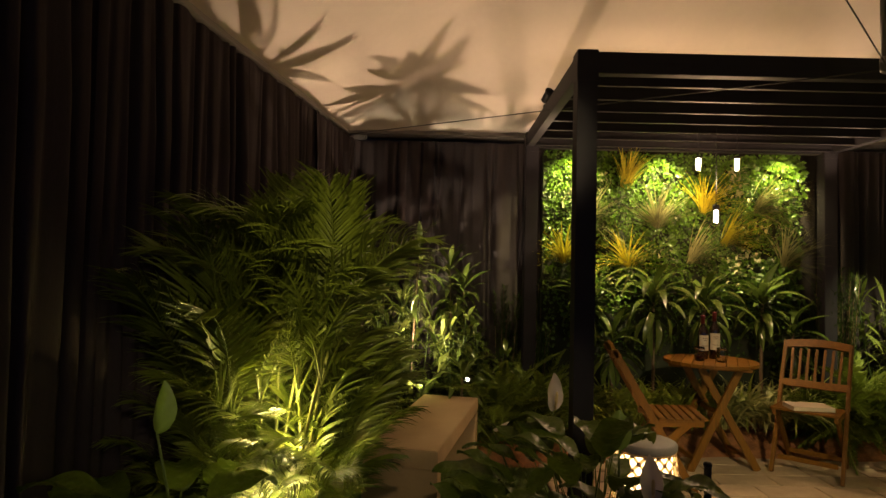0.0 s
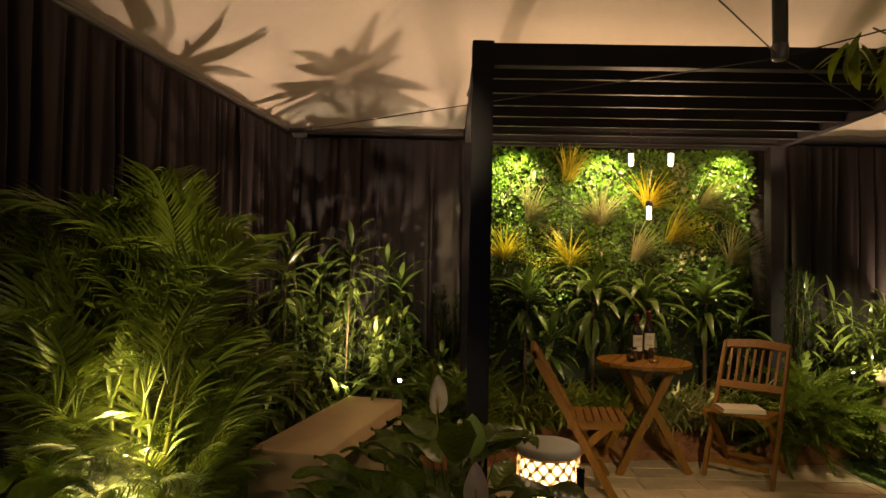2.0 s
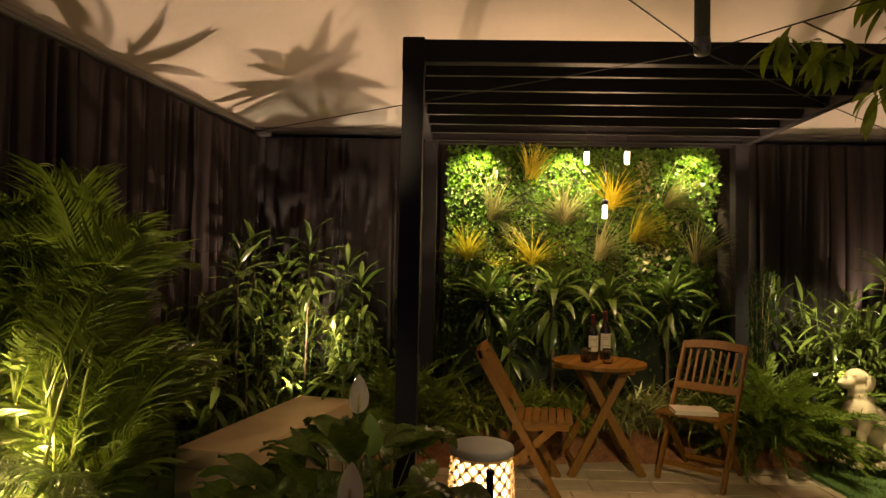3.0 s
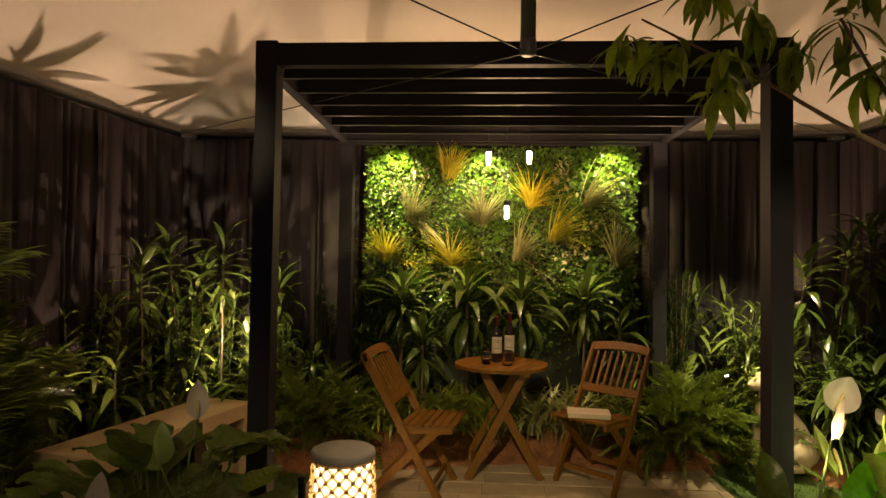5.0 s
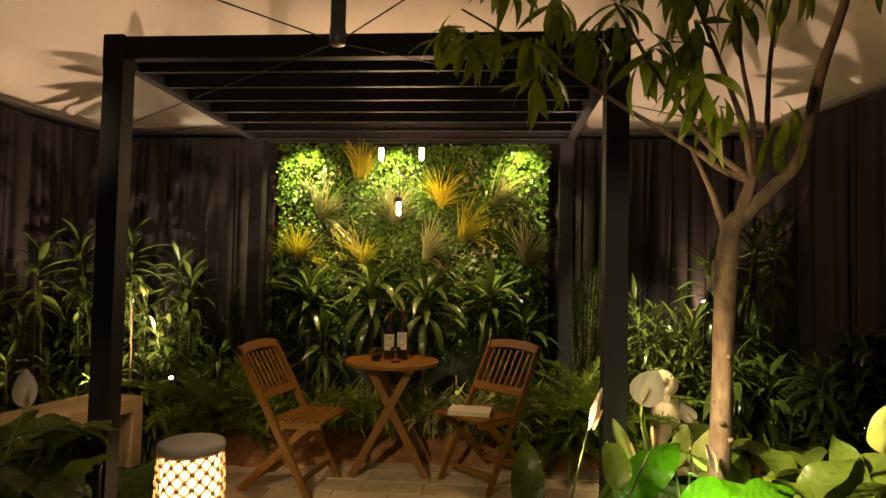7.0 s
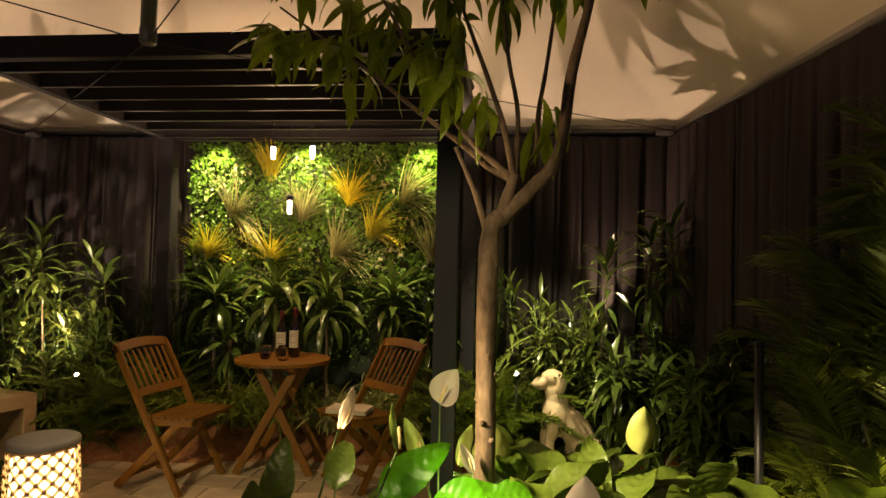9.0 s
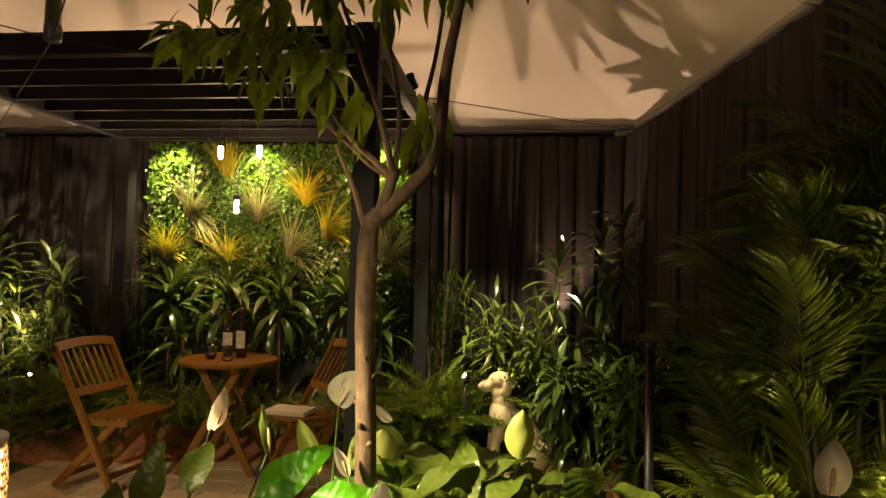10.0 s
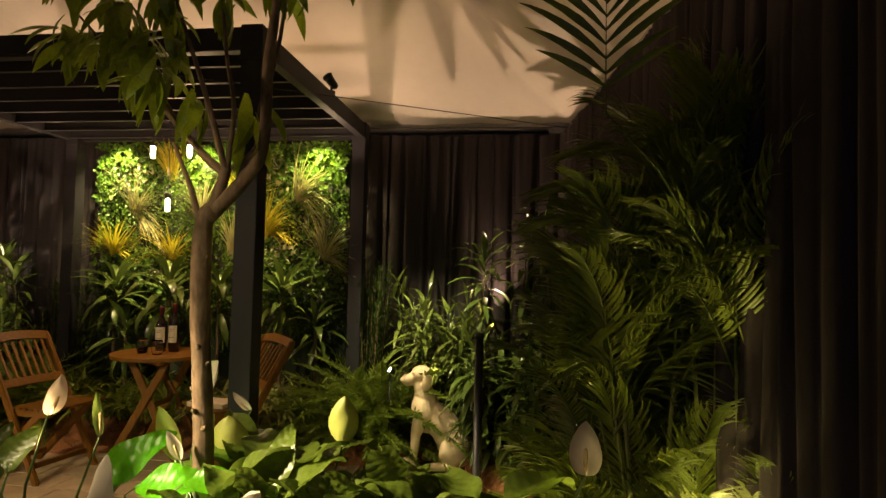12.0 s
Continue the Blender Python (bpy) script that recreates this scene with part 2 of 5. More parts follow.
class Geo:
    """Collects vertices and faces for one mesh."""

    def __init__(self):
        self.v, self.f = [], []

    def add(self, verts, faces):
        k = len(self.v)
        self.v.extend(verts)
        self.f.extend([tuple(i + k for i in f) for f in faces])
        return self

    def box(self, x0, y0, z0, x1, y1, z1, m=None):
        vs = [Vector((x, y, z)) for z in (z0, z1) for y in (y0, y1) for x in (x0, x1)]
        if m:
            vs = [m @ p for p in vs]
        return self.add(vs, [(0, 2, 3, 1), (4, 5, 7, 6), (0, 1, 5, 4), (2, 6, 7, 3), (0, 4, 6, 2), (1, 3, 7, 5)])

    def bar(self, a, b, w, h, up=(0, 0, 1)):
        """A square bar from a to b, w across and h along up."""
        a, b = Vector(a), Vector(b)
        d = (b - a).normalized()
        s = d.cross(Vector(up)).normalized()
        u = s.cross(d)
        vs = [p + s * i * w / 2 + u * j * h / 2 for p in (a, b) for i, j in ((-1, -1), (1, -1), (1, 1), (-1, 1))]
        return self.add(vs, [(3, 2, 1, 0), (4, 5, 6, 7), (0, 1, 5, 4), (1, 2, 6, 5), (2, 3, 7, 6), (3, 0, 4, 7)])

    def tube(self, pts, radii, n=8, cap=True):
        pts = [Vector(p) for p in pts]
        if not isinstance(radii, (list, tuple)):
            radii = [radii] * len(pts)
        ref = Vector((0.31, 0.87, 0.38))
        vs, fs = [], []
        for i, p in enumerate(pts):
            d = (pts[min(i + 1, len(pts) - 1)] - pts[max(i - 1, 0)]).normalized()
            s = d.cross(ref).normalized()
            u = s.cross(d)
            for k in range(n):
                a = 2 * math.pi * k / n
                vs.append(p + (s * math.cos(a) + u * math.sin(a)) * radii[i])
        for i in range(len(pts) - 1):
            for k in range(n):
                a, b = i * n + k, i * n + (k + 1) % n
                fs.append((a, b, b + n, a + n))
        if cap:
            fs.append(tuple(range(n))[::-1])
            fs.append(tuple(range((len(pts) - 1) * n, len(pts) * n)))
        return self.add(vs, fs)

    def lathe(self, prof, n=32, m=None, closed=False):
        vs, fs = [], []
        for r, z in prof:
            for k in range(n):
                a = 2 * math.pi * k / n
                p = Vector((r * math.cos(a), r * math.sin(a), z))
                vs.append(m @ p if m else p)
        for i in range(len(prof) - 1):
            for k in range(n):
                a, b = i * n + k, i * n + (k + 1) % n
                fs.append((a, b, b + n, a + n))
        if not closed:
            fs.append(tuple(range(n))[::-1])
            fs.append(tuple(range((len(prof) - 1) * n, len(prof) * n)))
        return self.add(vs, fs)

    def blade(self, p, d, length, width, droop=0.6, seg=5, fold=0.18, full=0.35, tip=0.0, curl=0.0):
        """A leaf blade from p along d that bends down by droop radians; widest at the share full of its length."""
        p, d = Vector(p), Vector(d).normalized()
        s = d.cross(Vector((0, 0, 1)))
        s = s.normalized() if s.length > 0.02 else Vector((1, 0, 0))
        if curl:
            s = (Matrix.Rotation(curl, 3, d) @ s)
        vs, fs = [], []
        turn = Matrix.Rotation(-droop / seg, 3, d.cross(Vector((0, 0, 1))).normalized() if abs(d.z) < 0.999 else Vector((1, 0, 0)))
        for i in range(seg + 1):
            t = i / seg
            w = width * (min(1, 0.25 + 0.75 * t / full) if t < full else max(tip, 1 - ((t - full) / (1 - full)) ** 1.7)) / 2
            nrm = s.cross(d)
            vs += [p - s * w + nrm * fold * w, p.copy(), p + s * w + nrm * fold * w]
            p = p + d * length / seg
            d = turn @ d
        for i in range(seg):
            a = 3 * i
            fs += [(a, a + 1, a + 4, a + 3), (a + 1, a + 2, a + 5, a + 4)]
        return self.add(vs, fs)

    def mesh(self, name, mat, smooth=False, bevel=0.0):
        me = bpy.data.meshes.new(name)
        me.from_pydata([tuple(p) for p in self.v], [], self.f)
        if bevel:
            bm = bmesh.new()
            bm.from_mesh(me)
            bmesh.ops.bevel(bm, geom=bm.edges[:], offset=bevel, segments=2, affect="EDGES", clamp_overlap=True)
            bm.to_mesh(me)
            bm.free()
        if smooth:
            me.polygons.foreach_set("use_smooth", [True] * len(me.polygons))
        me.materials.append(mat)
        me.update()
        return me


def thing(name, m, label, category, group="", kind=""):
    ob = new(name)
    ob.matrix_world = m
    return tagged(ob, label, category, group, kind)


def hang(name, me, parent, m=None, label=""):
    ob = new(name, me)
    ob.parent = parent
    if m is not None:
        ob.matrix_basis = m
    if label:
        tagged(ob, label)
    return ob


def part(name, geo, mat, parent, label="", smooth=False, bevel=0.0):
    return hang(name, geo.mesh(name, mat, smooth, bevel), parent, None, label)


def solo(name, geo, mat, label, category, group="", kind="", smooth=False, bevel=0.0, m=None):
    ob = new(name, geo.mesh(name, mat, smooth, bevel))
    if m is not None:
        ob.matrix_world = m
    return tagged(ob, label, category, group, kind)


R = random.Random(7)


def away(az, el):
    return Vector((math.cos(az) * math.cos(el), math.sin(az) * math.cos(el), math.sin(el)))


# ---- setting: ground, tent, drapes ----
BACK, LEFT0, RIGHT0, EAVE = 5.50, -0.69, 5.07, 2.60
FLARE_L, FLARE_R, FRONT = 0.148, 0.134, -0.9


def left_x(y):
    return LEFT0 - (BACK - y) * FLARE_L


def right_x(y):
    return RIGHT0 + (BACK - y) * FLARE_R


g = Geo()
g.add([Vector(p) for p in ((-40, -40, -0.012), (40, -40, -0.012), (40, 40, -0.012), (-40, 40, -0.012))], [(0, 1, 2, 3)])
solo("ground", g, TURF, "short green artificial turf ground", "ground", kind="structure")

PEAK = Vector((2.18, 2.80, 4.75))


def roof_z(x, y):
    cut = [(BACK - y) / (BACK - PEAK.y), (y - FRONT) / (PEAK.y - FRONT), (x - left_x(y)) / (PEAK.x - left_x(PEAK.y)), (right_x(y) - x) / (right_x(PEAK.y) - PEAK.x)]
    return EAVE + 2.15 * max(0.0, min(cut)) ** 1.15 + 0.006 * noise.noise((x * 2.2, y * 2.2, 0))


g = Geo()
N = 72
for j in range(N + 1):
    y = FRONT + (BACK - FRONT) * j / N
    for i in range(N + 1):
        x = left_x(y) + (right_x(y) - left_x(y)) * i / N
        g.v.append(Vector((x, y, roof_z(x, y))))
for j in range(N):
    for i in range(N):
        a = j * (N + 1) + i
        g.f.append((a, a + N + 1, a + N + 2, a + 1))
solo("ceiling", g, CANVAS, "cream canvas marquee roof lit warm from below", "tent roof", kind="structure", smooth=True)

# valances and eave rails
for name, a, b in (("trim_back", (LEFT0, BACK - 0.02), (RIGHT0, BACK - 0.02)), ("trim_left", (left_x(FRONT) + 0.02, FRONT), (LEFT0 + 0.02, BACK)), ("trim_right", (right_x(FRONT) - 0.02, FRONT), (RIGHT0 - 0.02, BACK))):
    g = Geo()
    n = 60
    for k in range(n + 1):
        t = k / n
        x, y = a[0] + (b[0] - a[0]) * t, a[1] + (b[1] - a[1]) * t
        w = 0.008 * math.sin(k * 1.9) + 0.006 * math.sin(k * 0.7)
        g.v += [Vector((x, y + w, 2.615)), Vector((x, y - w * 0.5 - 0.01, 2.515 + 0.01 * math.sin(k * 0.6)))]
    for k in range(n):
        g.f.append((2 * k, 2 * k + 1, 2 * k + 3, 2 * k + 2))
    solo(name, g, VALANCE, "grey canvas valance along the tent eave", "valance", kind="structure", smooth=True)
    g = Geo()
    g.tube([(a[0], a[1] - 0.03, 2.545), (b[0], b[1] - 0.03, 2.545)], 0.026, 12)
    solo(name + "_rail", g, ALU, "dull round aluminium eave rail", "rail", kind="structure", smooth=True)
    g = Geo()
    g.tube([(a[0], a[1] - 0.045, 2.478), (b[0], b[1] - 0.045, 2.478)], 0.012, 8)
    solo(name + "_drape_rail", g, BLACK, "black drape rail under the eave", "rail", kind="structure", smooth=True)


def drape(a, b, seed, deep=0.035):
    """One drape panel hung in folds between two points of the plan."""
    r = random.Random(seed)
    a, b = Vector((*a, 0)), Vector((*b, 0))
    d = b - a
    nrm = Vector((d.y, -d.x, 0)).normalized()
    n = max(16, int(d.length / 0.009))
    p1, p2, p3 = r.uniform(0, 6), r.uniform(0, 6), r.uniform(0, 6)
    k1, k2, k3 = r.uniform(38, 48), r.uniform(17, 24), r.uniform(70, 90)
    creases, at = [], r.uniform(0.03, 0.12)
    while at < d.length:
        creases.append((at, r.uniform(0.010, 0.022), r.uniform(0.03, 0.085), r.uniform(-0.02, 0.02)))
        at += r.uniform(0.06, 0.22)
    zs = (2.49, 2.46, 2.40, 2.2, 1.9, 1.5, 1.1, 0.7, 0.35, 0.0)
    geo = Geo()
    for z in zs:
        f = min(1.0, 0.35 + (2.49 - z) * 1.1)
        for i in range(n + 1):
            s = d.length * i / n
            sway = 0.25 * math.sin(z * 1.7 + p3) + 0.12 * math.sin(z * 4 + p1)
            w = abs(math.sin(k2 * s + p1 + sway)) ** 0.55 * 1.3 + math.sin(k2 * 0.43 * s + p2 + sway * 1.4) * 0.7 + 0.22 * math.sin(k1 * s + p3 + sway) + (1 - f) * 0.35 * math.sin(k3 * s + p3)
            w = 0.7 * w * deep * f - f * sum(dp * math.exp(-((s - c - lean * (2.5 - z)) / wd) ** 2) for c, wd, dp, lean in creases if abs(s - c) < 0.14)
            geo.v.append(a + d * (i / n) + nrm * w + Vector((0, 0, z + (0.006 * math.sin(k2 * s * 1.3) if z > 2.48 else 0))))
    for j in range(len(zs) - 1):
        for i in range(n):
            q = j * (n + 1) + i
            geo.f.append((q, q + n + 1, q + n + 2, q + 1))
    solo("curtain", geo, DRAPE, "black floor-length drape hanging in folds from the tent rail", "curtain", "black drapes lining the tent", smooth=True)


edges = [LEFT0 + 0.03, 0.02, 0.92, 1.9, 2.9, 3.55, 4.35, RIGHT0 - 0.03]
for k in range(7):
    drape((edges[k] - 0.01, 5.40 - 0.02 * (k % 2)), (edges[k + 1] + 0.02, 5.40 - 0.02 * ((k + 1) % 2)), 20 + k)
for k in range(6):
    y0, y1 = FRONT + 6.36 * k / 6, FRONT + 6.36 * (k + 1) / 6
    drape((left_x(y0) + 0.10, y0), (left_x(y1) + 0.10, y1 + 0.03), 40 + k)
    drape((right_x(y1) - 0.10, y1 + 0.03), (right_x(y0) - 0.10, y0), 60 + k)

# wall_front is added out of view, kept low to let the world's light in
for name, box in (("wall_back", (-1.2, 5.56, 0, 5.6, 5.62, 2.75)), ("wall_front", (-3.2, -5.65, 0, 7.6, -5.58, 1.2))):
    g = Geo()
    g.box(*box)
    solo(name, g, DRAPE, "unseen dark cloth tent wall", "wall", kind="structure")
for name, fx, o in (("wall_left", left_x, -0.12), ("wall_right", right_x, 0.12)):
    g = Geo()
    g.bar((fx(FRONT) + o, FRONT, 1.375), (fx(5.55) + o, 5.55, 1.375), 0.06, 2.75)
    solo(name, g, DRAPE, "unseen dark cloth tent wall", "wall", kind="structure")

# unseen plain hall, added in front of the tent round the flood lamp
for name, box in (("wall_hall_left", (-3.2, -5.58, 0, -3.13, -0.90, 3.3)), ("wall_hall_right", (7.53, -5.58, 0, 7.6, -0.90, 3.3)), ("wall_hall_corner_left", (-3.13, -0.96, 0, -1.70, -0.90, 3.3)), ("wall_hall_corner_right", (6.00, -0.96, 0, 7.53, -0.90, 3.3))):
    g = Geo()
    g.box(*box)
    solo(name, g, DRAPE, "unseen dark cloth hall wall", "wall", kind="structure")
g = Geo()
g.box(-3.2, -5.65, 3.304, 7.6, -0.92, 3.36)
solo("ceiling_hall", g, DRAPE, "unseen dark cloth hall ceiling", "ceiling", kind="structure")
g = Geo()
g.box(-3.13, -0.985, 2.62, 7.53, -0.965, 3.30)
solo("wall_hall_header", g, DRAPE, "unseen dark cloth header over the tent front", "wall", kind="structure")

# couplers where the eave rails meet
for kx in (LEFT0 + 0.12, RIGHT0 - 0.12):
    t = thing("rail_coupler", Matrix.Translation((kx, BACK - 0.095, 2.52)), "dull metal coupler where the eave rails meet", "rail coupler", "rail couplers at the tent corners")
    g = Geo()
    g.box(-0.07, -0.03, -0.022, 0.07, 0.012, 0.022)
    part("sleeve", g, ALU, t, bevel=0.006)
    for bx in (-0.045, 0.045):
        g = Geo()
        g.tube([(bx, -0.028, 0), (bx, -0.050, 0)], 0.008, 8)
        part("bolt", g, ALU, t, smooth=True)

# mast and stays
mast = thing("tent_mast", Matrix.Translation((2.18, 2.80, 2.30)), "grey metal tent mast hanging from crossed wire stays", "tent mast")
g = Geo()
g.tube([(0, 0, 0.05), (0, 0, 2.42)], 0.032, 16)
part("pole", g, ALU, mast, smooth=True)
g = Geo()
g.lathe([(0.026, -0.012), (0.033, -0.006), (0.0345, 0.03), (0.034, 0.05), (0.0325, 0.056)], 20)
part("foot", g, ALU, mast, "cast metal foot with stay eyes", smooth=True)
for cx, cy in ((LEFT0 + 0.05, BACK - 0.06), (RIGHT0 - 0.05, BACK - 0.06), (left_x(FRONT) + 0.05, FRONT + 0.05), (right_x(FRONT) - 0.05, FRONT + 0.05)):
    g = Geo()
    e = Vector((cx - 2.18, cy - 2.80, 2.56 - 2.30))
    g.tube([e.normalized() * 0.04, e], 0.0032, 6)
    part("stay", g, BLACK, mast)

# ---- pergola ----
PX0, PX1, PY0, PY1 = 0.872, 3.460, 3.205, 5.14
pergola = thing("pergola", Matrix.Translation((2.157, 4.16, 0)), "charcoal powder-coated metal pergola with louvre blades", "pergola")
o = Vector((2.157, 4.16, 0))


def pbox(name, x0, y0, z0, x1, y1, z1, bevel=0.003, mat=CHARCOAL, label=""):
    geo = Geo()
    geo.box(x0 - o.x, y0 - o.y, z0, x1 - o.x, y1 - o.y, z1)
    return part(name, geo, mat, pergola, label, bevel=bevel)


for x in (PX0, PX1 - 0.105):
    for y in (PY0, PY1 - 0.105):
        pbox("post", x, y, 0, x + 0.105, y + 0.105, 2.385)
        pbox("corner_bracket", x - 0.003, y - 0.003, 2.35, x + 0.108, y + 0.108, 2.518, 0.004)
for y in (PY0 + 0.004, PY1 - 0.064):
    pbox("beam", PX0 + 0.108, y, 2.395, PX1 - 0.108, y + 0.060, 2.508)
for x in (PX0 + 0.004, PX1 - 0.064):
    pbox("beam", x, PY0 + 0.108, 2.395, x + 0.060, PY1 - 0.108, 2.508)
PITCH = 0.26
louvre = Geo()
lx0, lx1 = PX0 - o.x + 0.066, PX1 - o.x - 0.066
louvre.box(lx0, 0.0, -0.040, lx1, 0.011, 0.058)
louvre.box(lx0, -0.016, -0.048, lx1, 0.011, -0.041)
lm = louvre.mesh("louvre", CHARCOAL)
for k in range(7):
    hang("louvre", lm, pergola, Matrix.Translation((0, PY0 - o.y + 0.236 + k * PITCH, 2.448)))


def clamp_lamp(x, y, z, turn, label):
    t = thing("clamp_spotlight", pose(x, y, z, 0, 0, turn), label, "spotlight", "spotlights clamped to the pergola")
    geo = Geo()
    geo.box(-0.02, -0.02, -0.002, 0.02, 0.02, 0.03)
    part("clamp", geo, BLACK, t, bevel=0.003)
    geo = Geo()
    geo.tube([(0, 0, 0.03), (0.0, 0, 0.07)], 0.008, 8)
    part("arm", geo, BLACK, t)
    geo = Geo()
    geo.lathe([(0.018, -0.05), (0.026, -0.04), (0.030, 0.03), (0.036, 0.05), (0.031, 0.05), (0.026, 0.03)], 16, pose(0, 0, 0.085, 60, 0, 0))
    part("head", geo, BLACK, t, smooth=True)
    return t


clamp_lamp(PX0 + 0.034, 4.30, 2.51, 20, "small black spotlight clamped on the pergola beam")
clamp_lamp(PX1 - 0.034, 4.30, 2.51, -20, "small black spotlight clamped on the pergola beam")

# pendants
for px, zt, low in ((2.055, 2.222, 0), (2.338, 2.227, 0), (2.186, 1.868, 1)):
    t = thing("pendant_lamp", Matrix.Translation((px, 4.47, zt)), "lit frosted glass pendant lamp hanging on a black cord", "pendant lamp", "pendant lamps under the pergola")
    g = Geo()
    g.tube([(0, 0, 0), (0, 0, 2.44 - zt)], 0.003, 6)
    part("cord", g, BLACK, t)
    g = Geo()
    g.lathe([(0.008, 0.012), (0.022, 0.006), (0.024, -0.004), (0.024, -0.03 if low else -0.008)], 16)
    part("cap", g, BLACK, t, smooth=True)
    g = Geo()
    if low:
        g.lathe([(0.013, -0.031), (0.016, -0.045), (0.016, -0.072), (0.010, -0.080), (0.016, -0.088), (0.015, -0.116), (0.011, -0.122)], 20)
    else:
        g.lathe([(0.016, -0.009), (0.018, -0.02), (0.017, -0.055), (0.014, -0.090), (0.010, -0.096)], 20)
    part("shade", g, LIT, t, "glowing frosted glass shade", smooth=True)

# ---- green wall ----
wall = thing("green_wall", Matrix.Translation((2.165, 5.24, 0)), "living green wall of mixed leaves with grass tufts", "green wall")
g = Geo()
g.box(-1.11, 0.02, 0.0, 1.11, 0.10, 2.40)
part("backing", g, BACKING, wall)
g = Geo()
for k in range(11500):
    x, z = R.uniform(-1.105, 1.105), 0.55 + 1.845 * math.sqrt(R.random())
    p = Vector((x, 0.012 - R.uniform(0, 0.030) - 0.085 * max(0, 0.30 + noise.noise((x * 6, z * 6, 2)) + 0.7 * noise.noise((x * 15, z * 15, 4))), z))
    a, lift = R.uniform(0, 6.28), R.uniform(0.05, 0.95)
    d = Vector((math.cos(a) * math.cos(lift), -math.sin(lift), math.sin(a) * math.cos(lift)))
    s = d.cross(Vector((R.uniform(-0.4, 0.4), -1, R.uniform(-0.4, 0.4)))).normalized()
    w = R.uniform(0.010, 0.0215) * (1.25 if noise.noise((x * 2, z * 2, 7)) > 0.1 else 0.9)
    up = s.cross(d) * w * 0.25
    g.add([p, p + d * w * 0.8 + s * w * 0.8 + up, p + d * w * 2.0, p + d * w * 0.8 - s * w * 0.8 + up, p + d * w * 1.0], [(0, 1, 4), (1, 2, 4), (2, 3, 4), (3, 0, 4)])
tagged(part("foliage", g, IVY, wall, "dense small round leaves"), kind="stuff")
g = Geo()
for cx, cz, n in ((1.466, 2.13, 26), (1.35, 2.01, 22), (1.22, 1.95, 10), (2.70, 2.23, 26), (2.72, 2.08, 20), (1.73, 1.32, 34), (1.60, 1.28, 18), (2.78, 1.52, 34), (2.70, 1.42, 20), (2.10, 1.50, 14), (2.92, 1.76, 12), (2.02, 2.02, 10)):
    for k in range(n):
        p = Vector((cx - 2.165 + R.gauss(0, 0.06), -0.055 - R.uniform(0, 0.03), cz + R.gauss(0, 0.05)))
        a = R.uniform(0, 6.28)
        g.blade(p, Vector((math.cos(a), -R.uniform(0.1, 0.9), math.sin(a))), R.uniform(0.035, 0.065), R.uniform(0.022, 0.036), R.uniform(0.3, 1.4), 3, 0.35, 0.45)
tagged(part("variegated_foliage", g, CREAMLEAF, wall, "cream variegated leaf clusters"), kind="stuff")
# each tuft: root, direction and spread of its fan, length, droop, kind
TUFTS = ((1.743, 2.094, 82, 16, 0.29, 0.6, "g"), (2.414, 1.905, 66, 36, 0.31, 1.0, "g"), (2.595, 1.632, 46, 30, 0.36, 1.1, "g"), (1.773, 1.427, 88, 56, 0.34, 0.8, "g"), (1.232, 1.460, 86, 56, 0.29, 0.8, "g"),
         (1.427, 1.788, 34, 44, 0.38, 1.0, "o"), (2.021, 1.763, 92, 46, 0.36, 0.7, "o"), (2.854, 1.919, 30, 34, 0.40, 1.3, "o"), (2.310, 1.477, 38, 36, 0.37, 0.9, "o"), (3.096, 1.449, 48, 42, 0.35, 0.9, "o"))
for tx, tz, az, fan, size, bow, kind in TUFTS:
    g = Geo()
    for k in range(135):
        a = radians(az + fan * R.uniform(-1.55, 1.55))
        d = Vector((math.cos(a), -R.uniform(0.10, 0.75), math.sin(a)))
        g.blade((tx - 2.165 + R.gauss(0, 0.016), -0.05, tz + R.gauss(0, 0.016)), d, size * R.uniform(0.5, 1.42), R.uniform(0.0060, 0.0095), bow * R.uniform(0.3, 1.3), 7, 0.1, 0.3)
    part("grass_tuft", g, GOLD if kind == "g" else OLIVE, wall, "golden yellow grass tuft" if kind == "g" else "olive straw-coloured grass tuft")

# ---- furniture under the pergola ----


